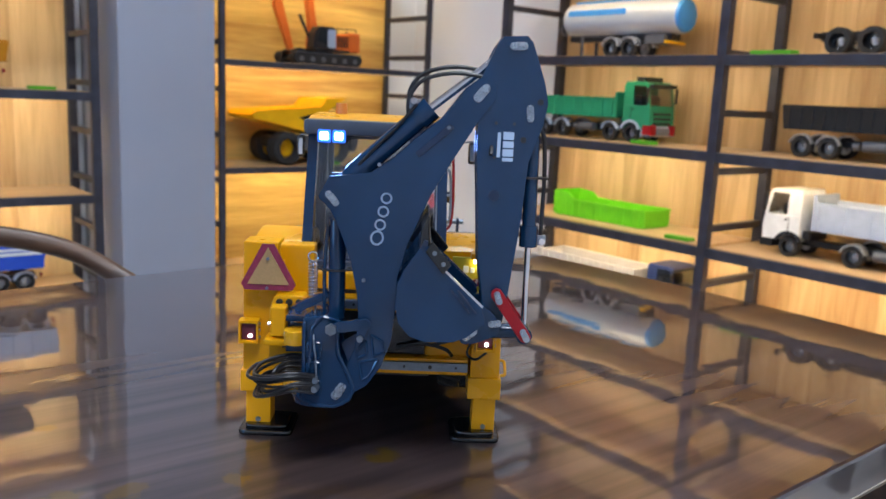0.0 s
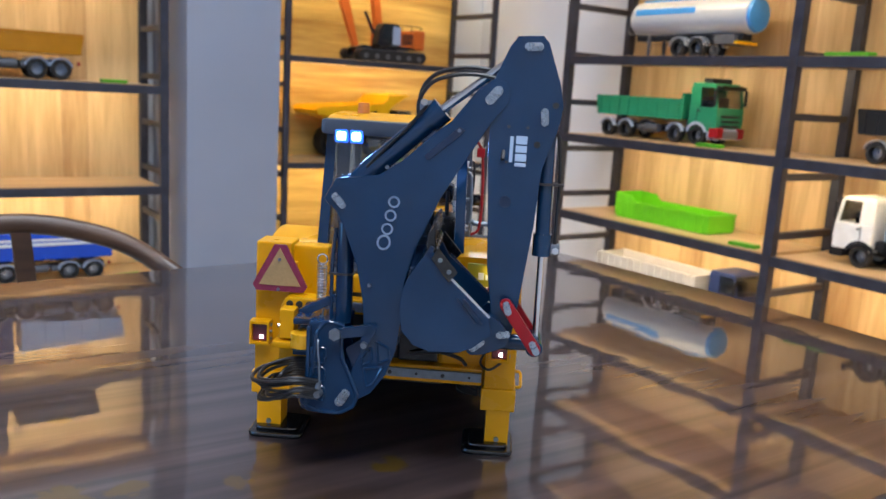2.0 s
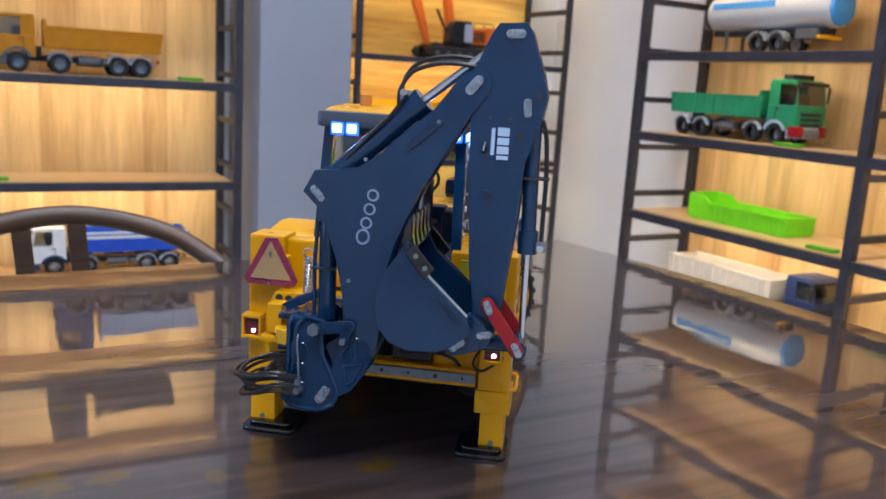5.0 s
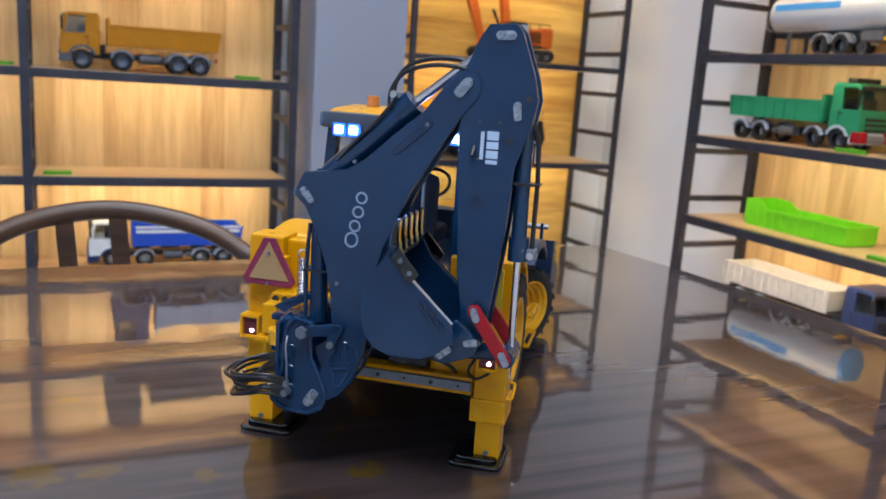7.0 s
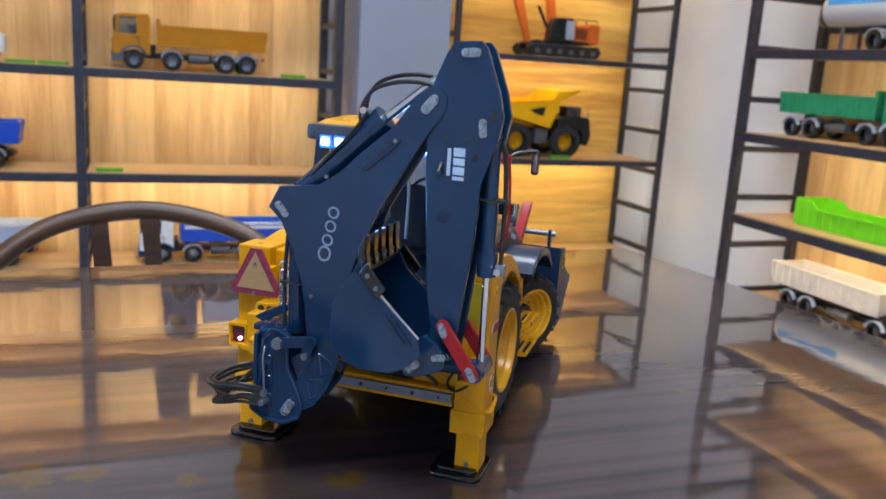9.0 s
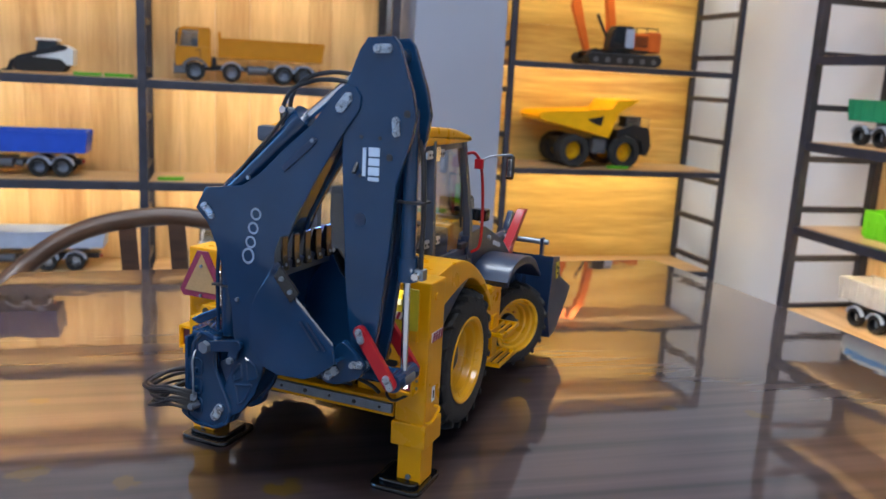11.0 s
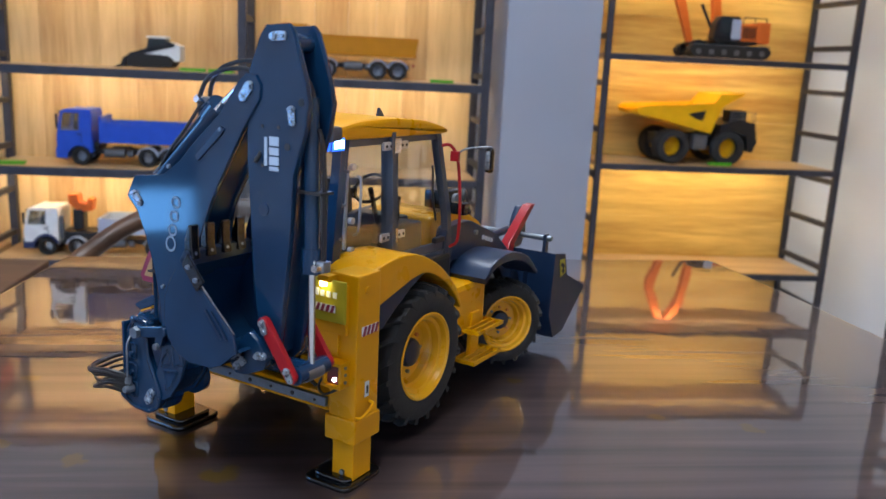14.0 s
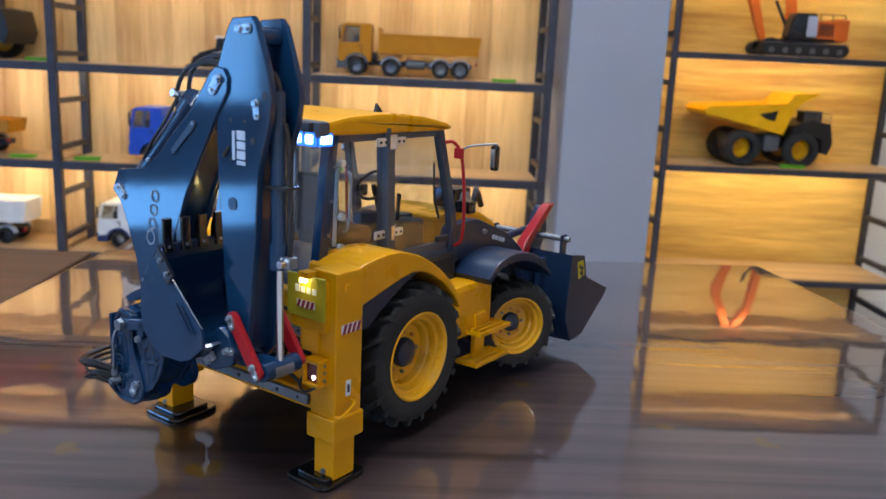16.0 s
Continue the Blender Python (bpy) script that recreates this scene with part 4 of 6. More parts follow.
# ---- bucket ----
BY0, BY1 = -0.0860, -0.0270
outer = [(0.0310, 0.1560), (0.0205, 0.1400), (0.0166, 0.1300), (0.0158, 0.1180), (0.0182, 0.1070), (0.0250, 0.0990), (0.0350, 0.0955), (0.0520, 0.0962), (0.0600, 0.0995), (0.0710, 0.1085)]
side = outer + [(0.0690, 0.1180), (0.0405, 0.1440), (0.0345, 0.1555)]
bm = prism(B(), side, BY0, BY0 + 0.0022, "xz", 0.0005)
prism(bm, side, BY1 - 0.0022, BY1, "xz", 0.0005)
cx, cz = 0.042, 0.122
inner = [(cx + (x - cx) * 0.93, cz + (z - cz) * 0.92) for x, z in outer]
prism(bm, outer + inner[::-1], BY0 + 0.002, BY1 - 0.002, "xz")
bucket = P("bucket", bm, M_BLU, loader, "blue-grey digging bucket with black teeth, curled under the arm")
P("lip", prism(B(), [(0.0290, 0.1530), (0.0325, 0.1590), (0.0345, 0.1580), (0.0330, 0.1500)], BY0, BY1, "xz", 0.0004), M_BLU2, bucket)
for k in range(5):
    y = BY0 + 0.006 + k * (BY1 - BY0 - 0.012) / 4
    t = prism(B(), rounded([(0.0300, 0.1540), (0.0300, 0.1640), (0.0335, 0.1735), (0.0352, 0.1725), (0.0350, 0.1620), (0.0365, 0.1540)], 0.0008), y - 0.0031, y + 0.0031, "xz", 0.0008)
    tooth = P("tooth", t, M_BLACKGLOSS, bucket, "glossy black bucket tooth")
    bolt(tooth, (0.0350, y, 0.1570), 0.0010, (0.9, 0, 0.3))
for y0, y1, s in ((BY0 - 0.0020, BY0, -1), (BY1, BY1 + 0.0020, 1)):
    c = P("side_cutter", prism(B(), rounded([(0.0330, 0.1520), (0.0370, 0.1585), (0.0490, 0.1445), (0.0440, 0.1385)], 0.0008), y0, y1, "xz", 0.0005), M_BLACKGLOSS, bucket, "black bolted side cutter")
    for x, z in ((0.0385, 0.1515), (0.0440, 0.1450)):
        bolt(c, (x, y0 if s < 0 else y1, z), 0.0015, (0, s, 0))
# silver highlight of the worn bucket edges, put in as thin chrome strips
for y in (BY0 + 0.0011, BY1 - 0.0011):
    bm = B()
    obox(bm, (0.0412, y, 0.1436), (0.0688, y, 0.1184), 0.0024, 0.0006, (0, 1, 0))
    P("bright_edge", bm, M_CHROME, bucket, "bright steel strip drawing the worn edge's silver highlight")
for k in range(2):
    bm = B()
    obox(bm, (0.0495 + k * 0.004, BY0 - 0.0004, 0.1290), (0.0610 + k * 0.004, BY0 - 0.0004, 0.1150), 0.0012, 0.0012)
    P("weld_bead", bm, M_BLU2, bucket)
for y0, y1 in ((-0.0740, -0.0690), (-0.0430, -0.0380)):
    P("ear", prism(B(), rounded([(0.0540, 0.0980), (0.0580, 0.0915), (0.0660, 0.0920), (0.0800, 0.0980), (0.0825, 0.1050), (0.0760, 0.1130), (0.0680, 0.1180), (0.0600, 0.1080)], 0.0025), y0, y1, "xz", 0.0007), M_BLU, bucket)
pin(bucket, (0.0605, 0.0965), (0.0650, 0.1005), 0.0040, -0.0740)
pin(bucket, (0.0760, 0.1055), (0.0800, 0.1062), 0.0036, -0.0740)
# link bar and red links
lk = P("bucket_link", cyl(B(), (0.0620, -0.0565, 0.0955), (0.0965, -0.0565, 0.0970), 0.0050), M_BLU, loader, "blue-grey tubular bucket link")
P("link_eye", cyl(B(), (0.0975, -0.0690, 0.0970), (0.0975, -0.0440, 0.0970), 0.0052), M_BLU, lk)
for y0, y1 in ((-0.0735, -0.0700), (-0.0430, -0.0395)):
    rl = P("red_link", stadium(B(), (0.0785, 0.1240), (0.0975, 0.0975), 0.0037, y0, y1), M_RED, loader, "red enamelled steel tipping link")
    if y0 < -0.07:
        pin(rl, (0.0785, 0.1245), (0.0800, 0.1200), 0.0034, y0)
        pin(rl, (0.0960, 0.1010), (0.0985, 0.0965), 0.0034, y0)

for o in loader.children:
    kind = o.name.split(".")[0]
    if kind in ("boom", "stick", "bucket", "bucket_cylinder", "stick_cylinder", "boom_cylinder", "bucket_link", "red_link"):
        o.matrix_basis = pose(0.004, 0, 0)
    if kind == "swing_post":
        o.matrix_basis = pose(0.004, 0.0100, 0.0015)
    if kind == "slide_carriage":
        o.matrix_basis = pose(0.002, 0, 0)

# ---- cab ----
CW0, CW1 = -0.0490, 0.0500
cab = P("cab", box(B(), CW0 + 0.004, CW1 - 0.004, 0.030, 0.165, 0.108, 0.122, 0.002), M_BLU2, loader, "dark framed cab with clear glazing and yellow roof")


def post_bar(p, q, w=0.006, d=0.006, mat=M_POST):
    bm = B()
    obox(bm, p, q, w, d, (0, 1, 0.01))
    return P("cab_post", bm, mat, cab)


for x in (CW0, CW1):
    post_bar((x, 0.024, 0.116), (x * 0.94, 0.038, 0.217), 0.007, 0.008, M_BLU)
    post_bar((x, 0.092, 0.116), (x * 0.95, 0.090, 0.217), 0.010, 0.004)
    post_bar((x, 0.100, 0.118), (x * 0.95, 0.098, 0.217), 0.003, 0.004)
    post_bar((x, 0.176, 0.108), (x, 0.170, 0.150), 0.006, 0.006)
    post_bar((x, 0.170, 0.150), (x * 0.95, 0.152, 0.217), 0.006, 0.006)
    for z0, y0, y1 in ((0.118, 0.026, 0.176), (0.212, 0.036, 0.152)):
        bm = B()
        obox(bm, (x * (1 if z0 < 0.2 else 0.95), y0, z0), (x * (1 if z0 < 0.2 else 0.95), y1, z0), 0.004, 0.006)
        P("door_rail", bm, M_POST, cab)
    g = P("side_glass", prism(B(), [(0.026, 0.121), (0.174, 0.121), (0.168, 0.150), (0.150, 0.210), (0.040, 0.210)], x * 0.97 - 0.0005, x * 0.97 + 0.0005, "yz"), M_GLASS, cab, "clear cab side glass", False)
    g.visible_shadow = False
for z, yr, yf in ((0.118, 0.026, 0.176), (0.213, 0.038, 0.152)):
    for y in (yr, yf):
        P("cross_bar", box(B(), CW0, CW1, y - 0.003, y + 0.003, z - 0.003, z + 0.003), M_POST, cab)
bm = B()
obox(bm, (0.003, 0.0275, 0.121), (0.003, 0.0370, 0.210), 0.098, 0.0008, (0, 1, 0))
g = P("rear_glass", bm, M_GLASS, cab, "clear rear window", False)
g.visible_shadow = False
bm = B()
obox(bm, (0.003, 0.1685, 0.150), (0.003, 0.1515, 0.210), 0.098, 0.0008, (0, 1, 0))
g = P("windscreen", bm, M_GLASS, cab, "", False)
g.visible_shadow = False
roof_side = rounded([(0.026, 0.2140), (0.024, 0.2215), (0.050, 0.2262), (0.090, 0.2272), (0.130, 0.2245), (0.160, 0.2185), (0.166, 0.2150), (0.160, 0.2130)], 0.010)
bm = prism(B(), roof_side, CW0 - 0.002, CW1 + 0.002, "yz", 0.0025)
roof = P("roof", bm, M_YEL, cab, "curved yellow cab roof")
P("roof_edge", box(B(), CW0 - 0.003, CW1 + 0.003, 0.0215, 0.032, 0.2125, 0.2235, 0.003), M_POST, cab)
P("aerial", prism(B(), [(0.098, 0.2262), (0.106, 0.2262), (0.100, 0.2325)], 0.030, 0.033, "yz", 0.0006), M_BLU2, roof)
P("beacon", cyl(B(), (-0.030, 0.070, 0.2240), (-0.030, 0.070, 0.2345), 0.0048, 0.0042), M_AMBER, roof, "orange beacon")
for x in (-0.032, 0.0395):
    wl = P("work_lamp", box(B(), x - 0.0115, x + 0.0115, 0.024, 0.036, 0.2075, 0.2165, 0.001), M_DARK, cab, "twin rear work lamp, lit blue-white")
    for dx in (-0.0052, 0.0052):
        # self-glowing blue plate behind each lens imitates the lamp's halo
        P("reflector", box(B(), x + dx - 0.0047, x + dx + 0.0047, 0.0212, 0.0240, 0.2074, 0.2166, 0.0012), M_LAMPHALO, wl, "blue halo of the lamp, put in as a glowing plate")
        P("lens", box(B(), x + dx - 0.0032, x + dx + 0.0032, 0.0200, 0.0226, 0.2090, 0.2150, 0.0015), M_GLOWB, wl, "glowing blue-white lens")
    if x > 0:
        P("reflector", box(B(), x + 0.0115, x + 0.0124, 0.0225, 0.0350, 0.2076, 0.2162, 0.0004), M_LAMPHALO, wl, "blue halo of the lamp, put in as a glowing plate")
        P("lens", box(B(), x + 0.0120, x + 0.0132, 0.0240, 0.0335, 0.2092, 0.2146, 0.0005), M_GLOWB, wl, "glowing blue-white lens")
    glowing = bpy.data.lights.new("work_lamp_light", "SPOT")
    glowing.energy, glowing.color, glowing.shadow_soft_size = 0.14, (0.16, 0.36, 1.0), 0.008
    glowing.spot_size, glowing.spot_blend = radians(165), 0.5
    new("work_lamp_light", glowing).matrix_world = loader.matrix_basis @ pose(x, 0.0175, 0.2120) @ look((0, 0, 0), (0, -1, -0.35))
# door hinges
for z in (0.2075, 0.1425):
    hg = P("hinge", box(B(), CW1 * 0.95 + 0.003, CW1 * 0.95 + 0.0055, 0.091, 0.099, z - 0.0055, z + 0.0055, 0.0006), M_CHROME, cab, "bright steel door hinge")
    for y in (0.085, 0.1045):
        P("strap", box(B(), CW1 * 0.95 + 0.002, CW1 * 0.95 + 0.0042, y - 0.0055, y + 0.0055, z - 0.0030, z + 0.0030, 0.0010), M_SATIN, hg)
        for dy in (-0.0026, 0.0026):
            P("screw_hole", cyl(B(), (CW1 * 0.95 + 0.0042, y + dy, z), (CW1 * 0.95 + 0.0046, y + dy, z), 0.0011, None, 10), M_DARK, hg)
P("door_handle", tube(B(), [(CW1 + 0.002, 0.046, 0.150), (CW1 + 0.0055, 0.047, 0.155), (CW1 + 0.0045, 0.050, 0.185), (CW1 + 0.001, 0.051, 0.190)], 0.0010), M_ZINC, cab)
P("grab_bar", tube(B(), [(CW1, 0.146, 0.188), (CW1 + 0.004, 0.141, 0.188), (CW1 + 0.004, 0.143, 0.165), (CW1, 0.155, 0.146)], 0.0009), M_DARK, cab)
P("wiper", tube(B(), [(0.020, 0.0335, 0.2050), (0.022, 0.0310, 0.1800), (0.023, 0.0265, 0.1500)], 0.0012), M_ZINC, cab)
P("gas_strut", cyl(B(), (CW1 - 0.004, 0.044, 0.140), (CW1 - 0.005, 0.047, 0.196), 0.0014, None, 10), M_SATIN, cab, "bright door strut")
for z in (0.140, 0.160, 0.196):
    P("strut_joint", cyl(B(), (CW1 - 0.001, 0.0455, z), (CW1 + 0.002, 0.0455, z), 0.0023, None, 10), M_SATIN, cab)
P("door_latch", box(B(), CW1 - 0.001, CW1 + 0.003, 0.152, 0.166, 0.1275, 0.1320, 0.001), M_DARK, cab)
P("door_sill", box(B(), CW1 * 0.99 - 0.002, CW1 * 0.99 + 0.001, 0.028, 0.174, 0.1210, 0.1275, 0.0008), M_POST, cab)
for z in (0.150, 0.172, 0.194):
    P("post_bolt", cyl(B(), (CW1 + 0.001, 0.031 + (z - 0.15) * 0.14, z), (CW1 + 0.004, 0.031 + (z - 0.15) * 0.14, z), 0.0011, None, 8), M_ZINC, cab)
for x in (0.018, 0.030):
    P("roof_clip", box(B(), x + 0.010, x + 0.018, 0.018, 0.030, 0.2165, 0.2225, 0.001), M_DARK, cab)
# seat, wheel and console
st = P("seat", box(B(), -0.018, 0.024, 0.070, 0.110, 0.128, 0.142, 0.006), M_SEAT, cab, "dark vinyl driver's seat")
P("backrest", box(B(), -0.018, 0.024, 0.062, 0.074, 0.136, 0.182, 0.006), M_SEAT, st)
bm = B()
tube(bm, [(0.003 + 0.014 * math.cos(k * 0.4), 0.132 + 0.008 * math.sin(k * 0.4), 0.168 + 0.010 * math.sin(k * 0.4)) for k in range(17)], 0.0013, 6, 2)
cyl(bm, (0.003, 0.132, 0.168), (0.003, 0.146, 0.130), 0.002)
P("steering_wheel", bm, M_DARK, cab)
P("console", box(B(), 0.024, 0.044, 0.112, 0.146, 0.120, 0.146, 0.003), M_DARK, cab)
P("console", box(B(), -0.020, 0.022, 0.142, 0.160, 0.120, 0.146, 0.003), M_DARK, cab)
P("lever", cyl(B(), (0.034, 0.124, 0.145), (0.034, 0.126, 0.166), 0.0016), M_DARK, cab)

# ---- engine hood and front ----
hood = [(0.172, 0.085), (0.172, 0.143), (0.205, 0.145), (0.238, 0.139), (0.262, 0.127), (0.270, 0.106), (0.268, 0.080)]
hd = P("hood", prism(B(), rounded(hood, 0.006), -0.030, 0.034, "yz", 0.003), M_YEL, loader, "yellow engine hood")
P("exhaust", tube(B(), [(0.024, 0.236, 0.134), (0.026, 0.240, 0.152), (0.022, 0.248, 0.155), (0.018, 0.262, 0.140)], 0.0028, 10), M_DARK, hd)
P("air_cleaner", box(B(), 0.012, 0.036, 0.196, 0.220, 0.146, 0.163, 0.004), M_BLACKGLOSS, hd, "black intake box")
P("cap", cyl(B(), (0.036, 0.208, 0.154), (0.039, 0.208, 0.154), 0.006), M_GREY, hd)
P("grille", box(B(), -0.024, 0.028, 0.266, 0.280, 0.066, 0.108, 0.003), M_BLU2, loader)
for x in (-0.044, 0.048):
    arm = prism(B(), rounded([(0.165, 0.110), (0.168, 0.138), (0.205, 0.140), (0.255, 0.121), (0.290, 0.096), (0.316, 0.060), (0.308, 0.042), (0.282, 0.068), (0.258, 0.096), (0.215, 0.108)], 0.006), x - 0.005, x + 0.005, "yz", 0.001)
    a = P("loader_arm", arm, M_BLU2, loader, "blue-grey front loader arm")
    for k in range(4):
        sx = x + (0.0056 if x > 0 else -0.0056)
        P("brand_mark", box(B(), sx - 0.0003, sx + 0.0003, 0.228 + k * 0.0052, 0.2320 + k * 0.0052, 0.1195 - k * 0.0016, 0.1230 - k * 0.0016), M_DECAL, a)
    P("ram", cyl(B(), (x, 0.200, 0.098), (x, 0.300, 0.055), 0.0045), M_BLU2, a)
    P("arm_bolt", cyl(B(), (x - 0.0075, 0.215, 0.128), (x + 0.0075, 0.215, 0.128), 0.0022, None, 8), M_ZINC, a)
# front bucket
fb = [(0.311, 0.098), (0.336, 0.094), (0.344, 0.072), (0.391, 0.0525), (0.386, 0.046), (0.342, 0.016), (0.320, 0.014), (0.306, 0.040)]
bm = prism(B(), fb, 0.084, 0.088, "yz", 0.0006)
prism(bm, fb, -0.088, -0.084, "yz", 0.0006)
shell = [(0.311, 0.098), (0.306, 0.040), (0.320, 0.014), (0.342, 0.014), (0.391, 0.046), (0.390, 0.049), (0.342, 0.018), (0.323, 0.019), (0.311, 0.042), (0.316, 0.096)]
prism(bm, shell, -0.085, 0.085, "yz")
fbk = P("front_bucket", bm, M_BLU2, loader, "blue-grey front loading bucket")
for x in (-0.060, -0.02, 0.02, 0.060):
    P("rear_rib", box(B(), x - 0.002, x + 0.002, 0.298, 0.310, 0.030, 0.092, 0.001), M_BLU2, fbk)
P("quick_hitch", box(B(), -0.050, 0.054, 0.288, 0.303, 0.036, 0.086, 0.003), M_BLU2, fbk)
P("top_bar", cyl(B(), (-0.07, 0.318, 0.110), (0.080, 0.318, 0.110), 0.0026), M_ZINC, fbk, "bright steel cross bar")
for x in (-0.062, 0.0, 0.074):
    P("bar_post", box(B(), x - 0.0015, x + 0.0015, 0.314, 0.322, 0.094, 0.114, 0.0006), M_BLU2, fbk)
P("hazard_mark", prism(B(), [(0.322, 0.090), (0.333, 0.090), (0.338, 0.076), (0.326, 0.073)], 0.0881, 0.0886, "yz"), M_LIME, fbk)
for k in range(2):
    P("hazard_stripe", prism(B(), [(0.3240 + k * 0.003, 0.085 - k * 0.006), (0.3270 + k * 0.003, 0.087 - k * 0.006), (0.3345, 0.083 - k * 0.005), (0.3315, 0.080 - k * 0.005)], 0.0886, 0.0889, "yz"), M_DARK, fbk)
lr = [(0.285, 0.092), (0.291, 0.107), (0.331, 0.137), (0.341, 0.137), (0.301, 0.104), (0.297, 0.090)]
P("lock_bar", prism(B(), lr, 0.0410, 0.0500, "yz", 0.0008), M_RED, loader, "red bucket lock bar")
bm = prism(B(), rounded([(0.326, 0.092), (0.332, 0.120), (0.342, 0.134), (0.354, 0.128), (0.358, 0.106), (0.350, 0.092)], 0.004), 0.028, 0.034, "yz", 0.001)
tp = P("tilt_plate", bm, M_BLU2, loader, "blue-grey tilt lever with yellow hazard print")
P("hazard_stripe", prism(B(), [(0.338, 0.108), (0.344, 0.108), (0.351, 0.126), (0.345, 0.126)], 0.0341, 0.0345, "yz"), M_LIME, tp)
P("tilt_ram", cyl(B(), (0.031, 0.262, 0.108), (0.031, 0.320, 0.112), 0.0036), M_BLU2, tp)
P("tilt_rod", cyl(B(), (0.031, 0.290, 0.110), (0.031, 0.332, 0.114), 0.0018), M_CHROME, tp)

# fenders


def eased(pts, n=5):
    return [(p.x, p.y) for p in smooth_pts([(a, b, 0) for a, b in pts], n)]


for s in (-1, 1):
    a0, a1 = (0.047, 0.0865) if s > 0 else (-0.0865, -0.047)
    top = [(0.019, 0.133), (0.030, 0.137), (0.056, 0.1400), (0.080, 0.1360), (0.105, 0.1240), (0.128, 0.1050), (0.140, 0.086), (0.137, 0.086), (0.125, 0.1010), (0.104, 0.1160), (0.086, 0.1225), (0.070, 0.1215), (0.050, 0.1165), (0.019, 0.108)]
    top = eased(top[:7]) + eased(top[7:])
    f = P("rear_fender", prism(B(), top, a0, a1, "yz", 0.0012), M_YEL, loader, "yellow rear fender")
    flare = [(0.0195, 0.108), (0.050, 0.1165), (0.070, 0.1215), (0.086, 0.1225), (0.068, 0.1150), (0.048, 0.1030), (0.036, 0.0945), (0.0195, 0.0935)]
    P("flare", prism(B(), flare, a0 + 0.001, a1 - 0.001, "yz", 0.0008), M_BLU2, f, "dark blue-grey inner guard")
    fr = [(0.176, 0.100), (0.192, 0.111), (0.220, 0.1145), (0.252, 0.107), (0.276, 0.089), (0.277, 0.085), (0.248, 0.101), (0.220, 0.107), (0.193, 0.105), (0.179, 0.095)]
    b0, b1 = (0.043, 0.086) if s > 0 else (-0.086, -0.043)
    fr = eased(fr[:5]) + eased(fr[5:])
    P("front_fender", prism(B(), fr, b0, b1, "yz", 0.0012), M_BLU2, loader, "blue-grey front fender")
    t0, t1 = (0.045, 0.074) if s > 0 else (-0.069, -0.040)
    tk = P("side_tank", box(B(), t0, t1, 0.150, 0.202, 0.052, 0.096, 0.005), M_YEL, loader, "yellow side tank with ladder steps")
    for z, y0, y1 in ((0.056, 0.165, 0.208), (0.032, 0.160, 0.206)):
        q0, q1 = (0.070, 0.088) if s > 0 else (-0.083, -0.065)
        bm = box(B(), q0, q1, y0, y0 + 0.003, z, z + 0.003)
        box(bm, q0, q1, y1 - 0.003, y1, z, z + 0.003)
        for k in range(4):
            x = q0 + (q1 - q0) * k / 3
            box(bm, x - 0.0009, x + 0.0009, y0, y1, z, z + 0.003)
        P("step", bm, M_YEL, tk)
    hx = q0 + 0.004 if s > 0 else q1 - 0.004
    P("step_hanger", box(B(), hx - 0.002, hx + 0.002, 0.176, 0.190, 0.030, 0.070, 0.0008), M_YEL, tk)


